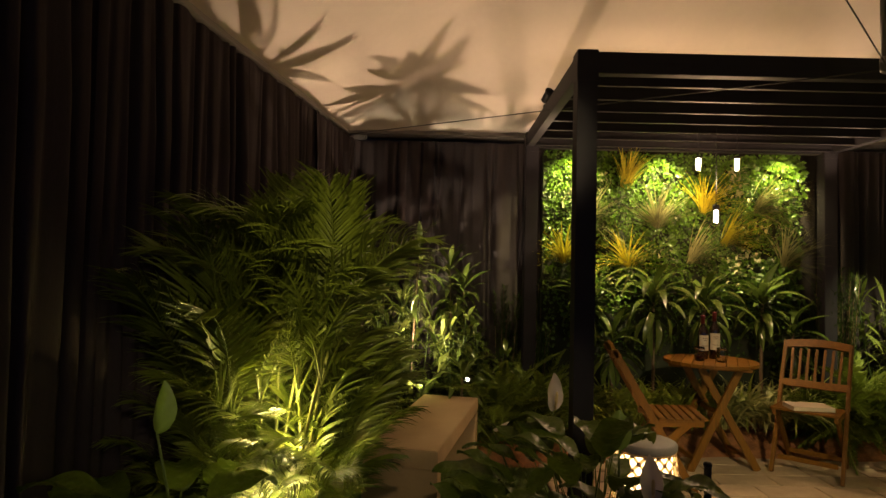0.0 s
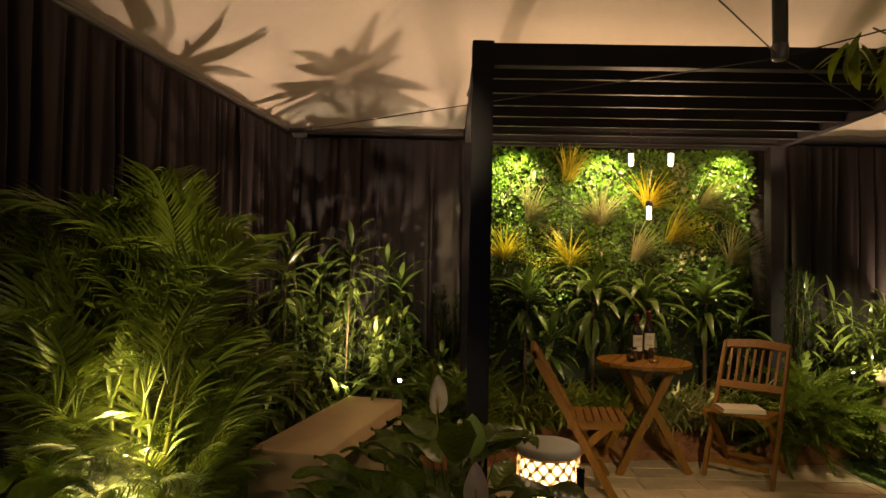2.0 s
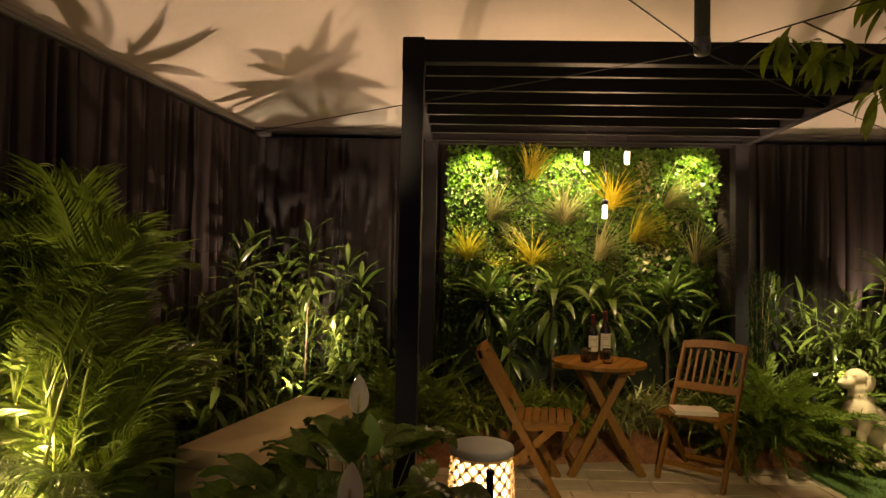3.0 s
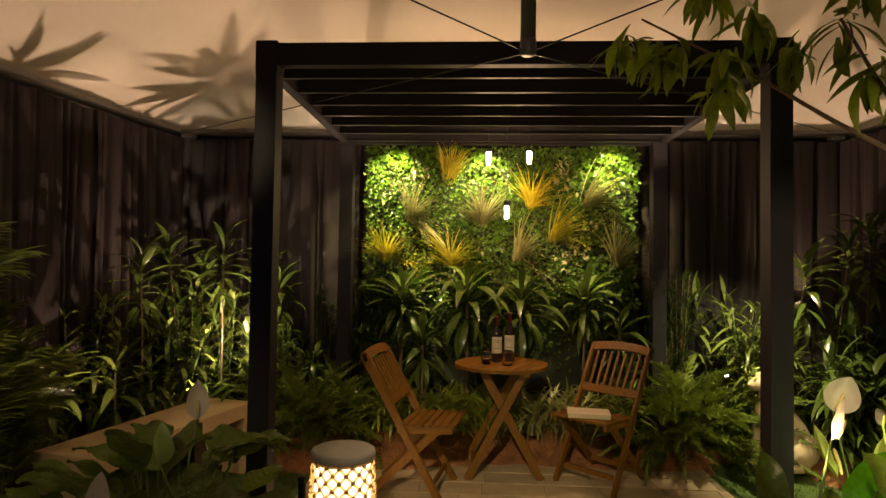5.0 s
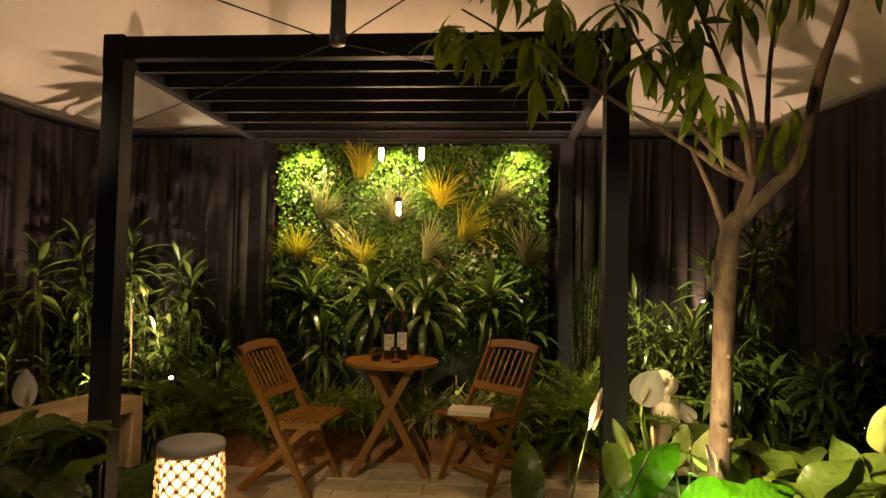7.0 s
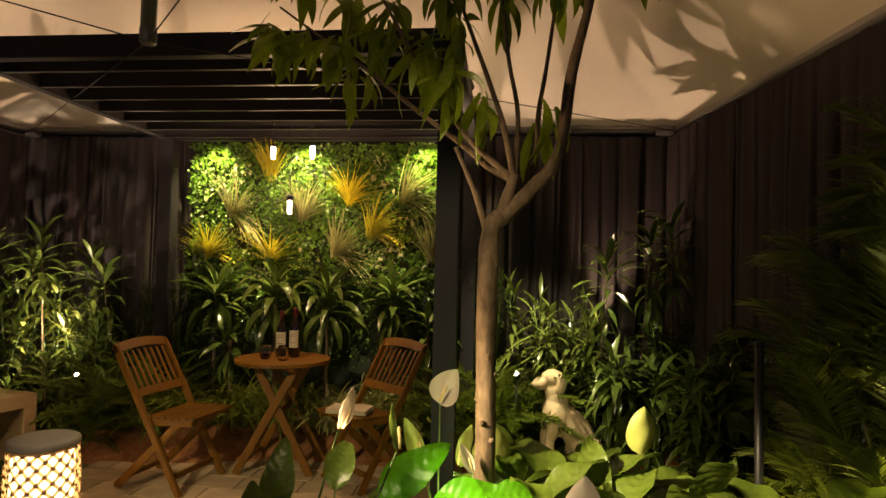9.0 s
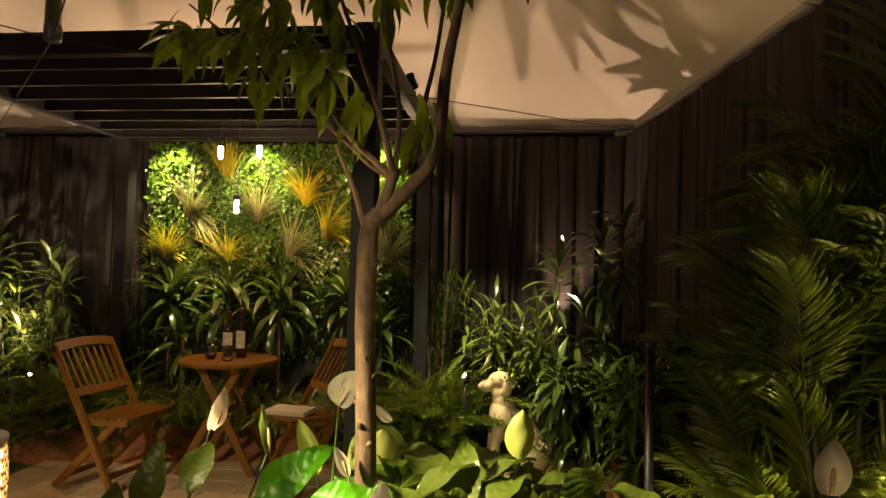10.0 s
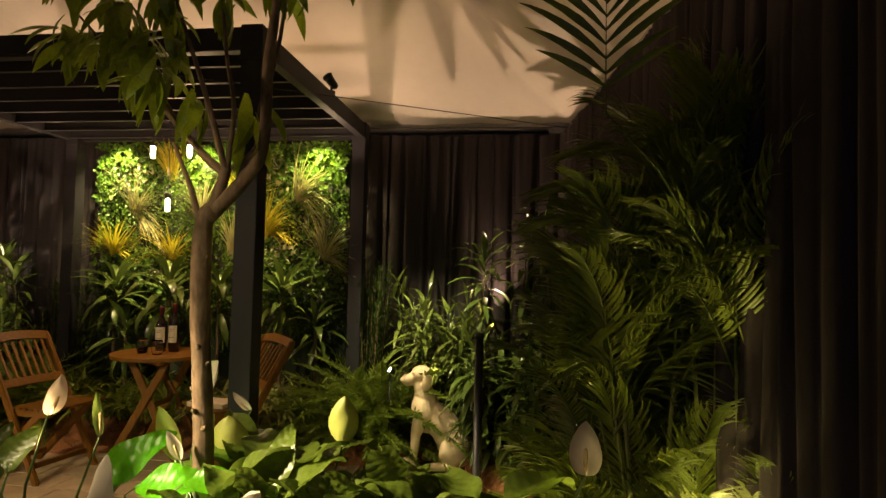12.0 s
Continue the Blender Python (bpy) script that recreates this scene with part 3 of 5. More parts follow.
def bistro_table(m):
    t = thing("bistro_table", m, "round slatted hardwood folding table with crossed legs on pavers", "table")
    rad, n, gap = 0.322, 9, 0.005
    turn = pose(0, 0, 0, 0, 0, 62)
    step = 2 * rad / n
    for k in range(n):
        y0, y1 = -rad + k * step + gap / 2, -rad + (k + 1) * step - gap / 2
        top = []
        for i in range(7):
            y = y0 + (y1 - y0) * i / 6
            top.append((math.sqrt(max(0.0008, rad * rad - y * y)), y))
        loop = top + [(-x, y) for x, y in top[::-1]]
        geo = Geo()
        vs = [turn @ Vector((x, y, z)) for z in (0.722, 0.744) for x, y in loop]
        c = len(loop)
        geo.add(vs, [tuple(range(c))[::-1], tuple(range(c, 2 * c))] + [(i, (i + 1) % c, c + (i + 1) % c, c + i) for i in range(c)])
        me = geo.mesh("slat", TEAK)
        hang("slat", me, t)
    for s in (-1, 1):
        geo = Geo()
        geo.bar(turn @ Vector((s * 0.15, -0.27, 0.708)), turn @ Vector((s * 0.15, 0.27, 0.708)), 0.035, 0.024)
        part("batten", geo, TEAK, t, bevel=0.003)
    for y, x0, x1 in ((-0.19, 0.14, -0.235), (-0.165, -0.13, 0.26), (0.19, 0.14, -0.235), (0.165, -0.13, 0.26)):
        geo = Geo()
        geo.bar((x0, y * 0.8, 0.70), (x1, y, 0.0), 0.024, 0.052, (1, 0, 0))
        part("leg", geo, TEAK_END, t, bevel=0.004)
    for x, z in ((-0.19, 0.08), (0.21, 0.08), (0.008, 0.39)):
        geo = Geo()
        geo.bar((x, -0.15, z), (x, 0.14, z), 0.022, 0.03)
        part("stretcher", geo, TEAK, t, bevel=0.003)
    return t


bistro_table(pose(2.163, 4.50, 0.0, 0, 0, 2))


def folding_chair(m):
    """A folding chair that faces +x; its origin is under the head of the backrest."""
    t = thing("folding_chair", m, "slatted hardwood folding chair with a curved top rail", "chair", "chairs at the bistro table")
    wid = 0.208
    for s in (-1, 1):
        geo = Geo()
        geo.bar((0.0, s * wid, 0.868), (0.50, s * wid, 0.0), 0.024, 0.048, (1, 0, 0))
        part("back_stile", geo, TEAK_END, t, bevel=0.006)
        geo = Geo()
        geo.bar((0.475, s * (wid - 0.03), 0.435), (0.02, s * (wid - 0.03), 0.0), 0.024, 0.048, (1, 0, 0))
        part("leg", geo, TEAK_END, t, bevel=0.006)
        geo = Geo()
        geo.bar((0.215, s * (wid - 0.028), 0.415), (0.555, s * (wid - 0.028), 0.43), 0.024, 0.038)
        part("seat_rail", geo, TEAK, t, bevel=0.004)
    geo = Geo()
    k = 10
    up, out = Vector((-0.46, 0, 0.89)), Vector((0.89, 0, 0.46))
    for i in range(k + 1):
        y = -wid - 0.012 + (2 * wid + 0.024) * i / k
        c = Vector((0.012, y, 0.850 + 0.02 * (1 - (y / wid) ** 2)))
        geo.v += [c + up * q * 0.029 + out * e * 0.011 for q, e in ((-1, -1), (-1, 1), (1, 1), (1, -1))]
    geo.f = [(4 * i + j, 4 * i + (j + 1) % 4, 4 * i + 4 + (j + 1) % 4, 4 * i + 4 + j) for i in range(k) for j in range(4)] + [(3, 2, 1, 0), (4 * k, 4 * k + 1, 4 * k + 2, 4 * k + 3)]
    part("top_rail", geo, TEAK, t, label="curved top rail")
    for x, z, w in ((0.172, 0.585, 0.055),):
        geo = Geo()
        geo.bar((x, -wid, z), (x, wid, z), 0.02, w, (-0.46, 0, 0.89))
        part("cross_rail", geo, TEAK, t, bevel=0.004)
    for i in range(7):
        y = -0.155 + 0.31 * i / 6
        geo = Geo()
        geo.bar((0.030, y, 0.828), (0.164, y * 0.96, 0.605), 0.018, 0.011, (1, 0, 0.4))
        part("back_slat", geo, TEAK_END, t, bevel=0.002)
    for i in range(7):
        x = 0.232 + i * 0.050
        geo = Geo()
        geo.box(x, -wid + 0.005, 0.437 + i * 0.002, x + 0.043, wid - 0.005, 0.452 + i * 0.002)
        part("seat_slat", geo, TEAK_END, t, bevel=0.003)
    for x, z in ((0.44, 0.105), (0.105, 0.08)):
        geo = Geo()
        geo.bar((x, -wid + 0.03, z), (x, wid - 0.03, z), 0.02, 0.032)
        part("stretcher", geo, TEAK, t, bevel=0.003)
    return t


chair = folding_chair(pose(1.330, 4.16, 0, 0, 0, -9))
tagged(chair, "slatted hardwood folding chair with an empty seat, side-on to the table")
other = copy_thing(chair, pose(3.005, 4.58, 0, 0, 0, -131))
tagged(other, "slatted hardwood folding chair with a pale book on its seat")

book = thing("book", pose(2.715, 4.235, 0.4635, 0, 0, -6), "closed pale paperback book on a chair seat", "book")
g = Geo()
g.box(-0.130, -0.085, 0.003, 0.130, 0.082, 0.025)
part("page_block", g, PAPER, book, bevel=0.001)
for z0, z1 in ((0.0, 0.003), (0.025, 0.028)):
    g = Geo()
    g.box(-0.133, -0.088, z0, 0.133, 0.085, z1)
    part("cover", g, PAPER, book, bevel=0.001)


def bottle(x, y, tall, turn):
    t = thing("wine_bottle", pose(x, y, 0.744, 0, 0, turn), "dark red-wine bottle with a cream label on the table", "bottle", "wine bottles on the table")
    h = tall
    geo = Geo()
    geo.lathe([(0.030, 0.0), (0.037, 0.004), (0.0375, h * 0.58), (0.034, h * 0.65), (0.020, h * 0.73), (0.0145, h * 0.79), (0.0140, h * 0.97), (0.016, h * 0.975), (0.016, h)], 28)
    part("glass", geo, WINE, t, smooth=True)
    geo = Geo()
    geo.lathe([(0.0152, h * 0.80), (0.0150, h * 0.96), (0.0168, h * 0.97), (0.0168, h + 0.001), (0.004, h + 0.002)], 20)
    part("foil", geo, FOIL, t, "dark red foil neck", smooth=True)
    geo = Geo()
    n = 14
    for i in range(n + 1):
        a = radians(-155 + 130 * i / n)
        geo.v += [Vector((0.0381 * math.cos(a), 0.0381 * math.sin(a), z)) for z in (h * 0.20, h * 0.55)]
    geo.f = [(2 * i, 2 * i + 2, 2 * i + 3, 2 * i + 1) for i in range(n)]
    lab = part("label", geo, PAPER, t, "cream paper label", smooth=True)
    for z, a0, a1 in ((0.47, -120, -60), (0.43, -112, -68), (0.30, -125, -55)):
        geo = Geo()
        for i in range(6):
            a = radians(a0 + (a1 - a0) * i / 5)
            geo.v += [Vector((0.0386 * math.cos(a), 0.0386 * math.sin(a), h * z + q)) for q in (0, 0.004)]
        geo.f = [(2 * i, 2 * i + 2, 2 * i + 3, 2 * i + 1) for i in range(5)]
        hang("print_bar", geo.mesh("print_bar", INK), lab)
    return t


bottle(2.130, 4.545, 0.320, 5)
bottle(2.222, 4.56, 0.345, -8)


def tumbler(x, y, full, label):
    t = thing("wine_glass", pose(x, y, 0.744), label, "wine glass", "glasses on the table")
    geo = Geo()
    geo.lathe([(0.026, 0.0), (0.034, 0.012), (0.040, 0.040), (0.036, 0.085), (0.033, 0.100), (0.0318, 0.100), (0.0345, 0.085), (0.0385, 0.040), (0.0325, 0.013), (0.024, 0.004)], 28)
    part("bowl", geo, CLEAR, t, smooth=True)
    if full:
        geo = Geo()
        geo.lathe([(0.020, 0.006), (0.0318, 0.0145), (0.0374, 0.036), (0.0374, 0.040)], 24)
        part("wine", geo, WINE_RED, t, "dark red wine", smooth=True)


tumbler(2.060, 4.44, True, "stemless wine glass with red wine on the table")
tumbler(2.200, 4.40, False, "empty stemless wine glass on the table")

# ---- lantern stool ----
stool = thing("lantern_stool", Matrix.Translation((1.308, 3.40, 0)), "glowing woven drum lantern stool with a grey lid on pavers", "lantern stool")
g = Geo()
g.lathe([(0.120, 0.012), (0.140, 0.06), (0.143, 0.22), (0.140, 0.38), (0.136, 0.425)], 40)
part("light_core", g, LANTERN, stool, "glowing warm light core", smooth=True)
g = Geo()
g.lathe([(0.10, 0.420), (0.160, 0.420), (0.166, 0.428), (0.167, 0.444), (0.163, 0.456), (0.150, 0.4625), (0.08, 0.466), (0.01, 0.467)], 48)
part("lid", g, LID, stool, "smooth grey cement lid", smooth=True)


def drum_r(z):
    return 0.150 + 0.016 * math.sin(math.pi * min(1, max(0, z / 0.44)))


# flat woven bands crossing on the slant, two by two, with a knot in each window's corner
COLS, STEPS, TWIST = 15, 30, 5.66
for sgn in (-1, 1):
    for k in range(COLS):
        g = Geo()
        for i in range(STEPS + 1):
            z = 0.012 + 0.408 * i / STEPS
            for e, lift in ((-1, 0.0), (-0.4, 0.004), (0.4, 0.004), (1, 0.0)):
                a = 2 * math.pi * (k + sgn * TWIST * (z - 0.012) / 0.408) / COLS + e * 0.0118 / 0.16
                rr = drum_r(z) + lift + 0.0022 * sgn
                g.v.append(Vector((rr * math.cos(a), rr * math.sin(a), z)))
        for i in range(STEPS):
            for e in range(3):
                c = i * 4 + e
                g.f.append((c, c + 1, c + 5, c + 4))
        part("cord", g, CORD_MAT, stool, smooth=True)
for z in (0.014, 0.414):
    g = Geo()
    rr = drum_r(z)
    g.tube([(rr * math.cos(2 * math.pi * i / 36), rr * math.sin(2 * math.pi * i / 36), z) for i in range(37)], 0.008, 8, False)
    part("rim", g, CORD_MAT, stool, smooth=True)
g = Geo()
g.lathe([(0.004, -0.004), (0.0105, -0.003), (0.012, 0), (0.009, 0.004), (0.004, 0.006)], 10)
KNOT = g.mesh("knot", CORD_MAT, True)
for row in range(1, 12):
    for k in range(COLS):
        z = 0.012 + 0.408 / (2 * TWIST) * row
        a = 2 * math.pi * (k + (0.5 if row % 2 else 0)) / COLS
        rr = drum_r(z) + 0.005
        side = Vector((math.cos(a), math.sin(a), 0))
        hang("knot", KNOT, stool, Matrix.Translation(side * rr + Vector((0, 0, z))) @ side.to_track_quat("Z", "Y").to_matrix().to_4x4())

# ---- bench ----
bench = thing("bench", pose(0.137, 3.765, 0, 0, 0, -12.5), "sand-coloured block bench with solid end slabs on turf", "bench")
g = Geo()
g.box(-0.195, -0.64, 0.375, 0.195, 0.64, 0.465)
part("seat_slab", g, CONCRETE, bench, bevel=0.004)
for y0, y1 in ((-0.64, -0.55), (0.55, 0.64)):
    g = Geo()
    g.box(-0.195, y0, 0, 0.195, y1, 0.374)
    part("end_slab", g, CONCRETE, bench, bevel=0.004)

# ---- dog statue, one plain mesh ----
def statue(m):
    bm = bmesh.new()

    def blob(at, r, turn=(0, 0, 0)):
        b = bmesh.ops.create_icosphere(bm, subdivisions=3, radius=1.0)
        mm = pose(*at, *turn) @ Matrix.Diagonal((*r, 1))
        bmesh.ops.transform(bm, matrix=mm, verts=b["verts"])

    blob((0.285, 0, 0.115), (0.105, 0.105, 0.125))                 # rump
    blob((0.235, 0, 0.205), (0.105, 0.100, 0.150), (0, -34, 0))    # loin
    blob((0.185, 0, 0.285), (0.105, 0.100, 0.215), (0, -40, 0))    # back
    blob((0.065, 0, 0.375), (0.090, 0.095, 0.150), (0, -10, 0))    # chest
    blob((0.070, 0, 0.47), (0.072, 0.072, 0.12), (0, -22, 0))      # neck root
    blob((0.045, 0, 0.545), (0.060, 0.060, 0.085), (0, -12, 0))    # neck
    blob((0.035, 0, 0.635), (0.070, 0.062, 0.060))                 # skull
    blob((-0.040, 0, 0.600), (0.062, 0.041, 0.042), (0, -16, 0))   # muzzle
    blob((-0.030, 0, 0.578), (0.050, 0.030, 0.022), (0, -20, 0))   # jaw
    blob((-0.092, 0, 0.594), (0.014, 0.018, 0.014))                # nose
    for s in (-1, 1):
        blob((0.066, s * 0.062, 0.640), (0.022, 0.014, 0.024))                      # ear root
        blob((0.072, s * 0.068, 0.592), (0.034, 0.015, 0.064), (s * -6, 10, 0))     # ear
        blob((0.030, s * 0.062, 0.34), (0.046, 0.038, 0.13), (0, 8, 0))             # shoulder
        blob((0.005, s * 0.058, 0.20), (0.030, 0.029, 0.13), (0, 2, 0))             # upper foreleg
        blob((-0.004, s * 0.058, 0.09), (0.024, 0.024, 0.10))                       # foreleg
        blob((-0.030, s * 0.060, 0.022), (0.048, 0.031, 0.024))                     # paw
        blob((0.255, s * 0.082, 0.135), (0.095, 0.050, 0.115), (0, 30, 0))          # thigh
        blob((0.165, s * 0.098, 0.030), (0.105, 0.033, 0.030))                      # hind foot
        blob((0.085, s * 0.100, 0.026), (0.032, 0.034, 0.024))                      # hind toes
        blob((-0.006, s * 0.034, 0.652), (0.020, 0.012, 0.012))                     # brow
    blob((0.40, 0.05, 0.024), (0.09, 0.022, 0.02), (0, 0, 24))                      # tail
    me = bpy.data.meshes.new("dog_statue")
    bm.to_mesh(me)
    bm.free()
    me.materials.append(STONE)
    ob = new("dog_statue", me)
    ob.matrix_world = m
    rm = ob.modifiers.new("fuse", "REMESH")
    rm.mode, rm.voxel_size, rm.use_smooth_shade = "VOXEL", 0.006, True
    sm = ob.modifiers.new("soften", "SMOOTH")
    sm.factor, sm.iterations = 0.5, 3
    return tagged(ob, "buff cast stone statue of a sitting dog on turf", "statue")


statue(pose(3.985, 4.62, 0.035, 0, 0, 12) @ Matrix.Diagonal((1.04, 1.12, 0.985, 1)))

# ---- garden spike lights ----
def spike_light(x, y, z, turn, mat):
    """A small spotlight on a ground spike, its lens at the height z."""
    t = thing("spike_light", pose(x, y, 0, 0, 0, turn), "small black garden spotlight on a ground spike, switched on", "garden light", "spike lights in the planting")
    geo = Geo()
    geo.tube([(0, 0, 0), (0, 0, z - 0.03)], [0.004, 0.007], 8)
    part("spike", geo, BLACK, t, smooth=True)
    tilt = pose(0, 0, z, 62, 0, 0)
    geo = Geo()
    geo.lathe([(0.012, -0.045), (0.019, -0.038), (0.021, 0.010), (0.024, 0.020), (0.020, 0.020), (0.018, 0.006)], 16, tilt)
    head = part("head", geo, BLACK, t, smooth=True)
    geo = Geo()
    geo.lathe([(0.002, 0.012), (0.010, 0.011), (0.017, 0.008)], 14, tilt)
    hang("lens", geo.mesh("lens", mat, True), head, None, "glowing lens")


# the second light is added: its lens stands in for highlights on lit leaves
for x, y, z, turn, mat in ((0.408, 4.80, 0.506, 20, LIT), (3.78, 4.72, 0.66, -25, LIT), (1.394, 4.95, 0.24, 10, LIT_COOL), (5.036, 4.10, 0.50, -30, LIT)):
    spike_light(x, y, z, turn, mat)

# ---- barrier posts ----
for bx, by, bh in ((1.31, 2.66, 0.575), (4.557, 2.675, 1.15)):
    t = thing("bollard", Matrix.Translation((bx, by, 0)), "slim black metal barrier post", "post", "barrier posts at the garden edge")
    g = Geo()
    g.tube([(0, 0, 0.0), (0, 0, bh)], 0.015, 14)
    part("pole", g, BLACK, t, smooth=True)
    g = Geo()
    g.lathe([(0.05, 0.0), (0.05, 0.008), (0.02, 0.014)], 18)
    part("base", g, BLACK, t, smooth=True)
    g = Geo()
    g.lathe([(0.016, bh - 0.012), (0.018, bh - 0.006), (0.016, bh + 0.004), (0.006, bh + 0.007)], 14)
    part("cap", g, BLACK, t, smooth=True)


# ---- planting ----


def crown(parent, meshes, count, base, length, low, high, r, az0=0.0, spread=6.2832, name="leaf", lift=0.0):
    """Leaves set round a base in a spiral from steep young ones to low old ones."""
    for k in range(count):
        u = (k + 0.5) / count
        az = az0 + (k * 2.39996) % 6.2832 * spread / 6.2832 - (spread / 2 if spread < 6.2 else 0)
        el = high + (low - high) * u + r.uniform(-0.12, 0.12)
        s = length * r.uniform(0.8, 1.1) * (0.72 + 0.28 * math.sin(math.pi * min(1, u + 0.25)))
        m = Matrix.Translation(Vector(base) + Vector((0, 0, lift * (1 - u)))) @ Matrix.Rotation(az, 4, "Z") @ Matrix.Rotation(-el, 4, "Y") @ Matrix.Rotation(r.uniform(-0.3, 0.3), 4, "X") @ Matrix.Scale(s, 4)
        hang(name, meshes[k % len(meshes)], parent, m)


def strap(mat, name, width, droop, seg=7, fold=0.2, full=0.4):
    """A leaf of unit length along +x."""
    geo = Geo()
    geo.blade((0, 0, 0), (1, 0, 0.001), 1.0, width, droop, seg, fold, full)
    return geo.mesh(name, mat, True)


DRAC = [strap(LEAF_DARK, "leaf", w, d, 8, 0.25, 0.45) for w, d in ((0.17, 1.1), (0.18, 1.5), (0.16, 0.8))]
DRAC_ARCH = [strap(LEAF_DARK, "leaf", w, d, 9, 0.22, 0.5) for w, d in ((0.135, 2.0), (0.14, 2.5), (0.13, 1.6))]


def corn_plant(x, y, h, count, length, label, arch=False, seed=1, z0=0.06, low=-0.45, high=1.25, cane=0.015, head=0.16, foot=(0.0, 0.0)):
    r = random.Random(seed)
    t = thing("corn_plant", Matrix.Translation((x, y, z0)), label, "plant", "corn plants below the green wall")
    geo = Geo()
    geo.tube([(foot[0], foot[1], 0), (foot[0] * 0.5 + r.uniform(-0.01, 0.01), foot[1] * 0.6 + 0.01, h * 0.5), (0, 0, h)], [cane, cane * 0.9, cane * 0.75], 9)
    part("cane", geo, CANE, t, smooth=True)
    crown(t, DRAC_ARCH if arch else DRAC, count, (0, 0, h - head), length, low, high, r, lift=head + 0.06)
    return t


corn_plant(1.40, 5.02, 1.08, 46, 0.42, "dark glossy corn plant on a bare cane", seed=1, low=-0.8)
corn_plant(1.57, 4.93, 0.74, 34, 0.38, "dark glossy corn plant on a bare cane", seed=5, low=-0.8)
corn_plant(1.91, 4.96, 1.08, 42, 0.54, "arching strap-leaved corn plant on a bare cane", True, 2, high=1.45, low=-0.3)
corn_plant(2.33, 4.97, 1.04, 42, 0.50, "arching strap-leaved corn plant on a bare cane", True, 3, high=1.45, low=-0.3)
corn_plant(2.83, 5.02, 1.08, 46, 0.40, "dark glossy corn plant on a bare cane", seed=4, low=-0.8)
corn_plant(3.10, 5.05, 0.84, 30, 0.34, "dark glossy corn plant on a bare cane", seed=6, low=-0.8)
for cx, cy, ch, sd in ((0.01, 4.86, 1.44, 21), (-0.46, 4.92, 1.42, 22), (-0.28, 5.12, 1.24, 23), (0.26, 5.12, 1.30, 24), (0.38, 5.10, 1.16, 28), (-0.36, 4.36, 1.30, 29), (4.72, 4.86, 1.50, 25), (4.86, 4.84, 1.62, 26), (4.42, 4.88, 1.36, 27)):
    tagged(corn_plant(cx, cy, ch, 30, 0.33, "tall dark leafy corn plant against the drape", seed=sd, low=-0.7, cane=0.007, head=0.38, foot=(-0.06 if sd % 2 else 0.05, 0.15)), group="tall corn plants along the drapes")

for cx, cy, ch, ln, sd in ((0.36, 4.54, 0.56, 0.30, 41), (0.06, 4.55, 0.40, 0.26, 46), (-0.30, 4.42, 0.60, 0.32, 42), (-0.42, 4.20, 0.66, 0.38, 44), (-0.62, 3.86, 0.72, 0.36, 45)):
    tagged(corn_plant(cx, cy, ch, 22, ln, "low broad-leaved corn plant lit from below", seed=sd, z0=0.0, low=-0.5, high=1.1, cane=0.010, head=0.30), group="low corn plants round the uplights")

LILYTURF = []
for v in range(3):
    for mat in (LEAF_TURF, LEAF_PALE):
        g, r = Geo(), random.Random(50 + v)
        for k in range(95):
            az, el = r.uniform(0, 6.283), r.uniform(0.85, 1.52)
            g.blade((r.gauss(0, 0.035), r.gauss(0, 0.035), 0.0), away(az, el), r.uniform(0.32, 0.54), r.uniform(0.021, 0.031), r.uniform(0.9, 2.2), 7, 0.2, 0.4)
        LILYTURF.append(g.mesh("foliage", mat, True))
spots = [(1.10, 4.78), (1.30, 4.66), (1.52, 4.72), (1.72, 4.66), (1.90, 4.74), (2.06, 4.66), (2.24, 4.76), (2.42, 4.68), (2.58, 4.78), (2.76, 4.70), (2.92, 4.78), (3.08, 4.72), (3.22, 4.84), (1.62, 4.86), (2.14, 4.88), (2.68, 4.90)]
for k, (x, y) in enumerate(spots):
    pale = 2.35 < x < 3.0 and y < 4.85
    t = thing("lilyturf", pose(x, y + 0.14, 0.17, 0, 0, R.uniform(0, 360)), "pale striped lilyturf clump in mulch" if pale else "green arching lilyturf clump in mulch", "plant", "lilyturf border under the green wall")
    hang("foliage", LILYTURF[(k % 3) * 2 + (1 if pale else 0)], t)

# ferns
FROND = []
for v in range(4):
    g, r = Geo(), random.Random(80 + v)
    p, d = Vector((0, 0, 0)), Vector((1, 0, 0.001)).normalized()
    n = 46
    turn = Matrix.Rotation(r.uniform(0.9, 1.7) / n, 3, "Y")
    pts = []
    for i in range(n + 1):
        pts.append(p.copy())
        if i > 5:
            w = 0.105 * math.sin(math.pi * min(1, 0.2 + 0.78 * i / n)) + 0.012
            for s in range(4):
                q = 1.5708 * s + i * 0.8 + r.uniform(-0.3, 0.3)
                side = (Vector((0, math.cos(q), 0.6 * math.sin(q))) + d * r.uniform(0.5, 1.1)).normalized()
                g.blade(p, side, w * r.uniform(0.7, 1.25), 0.019, r.uniform(-0.3, 0.7), 2, 0.1, 0.35)
        p = p + d / n
        d = turn @ d
    g.tube(pts, 0.006, 4)
    FROND.append(g.mesh("frond", LEAF_FERN))


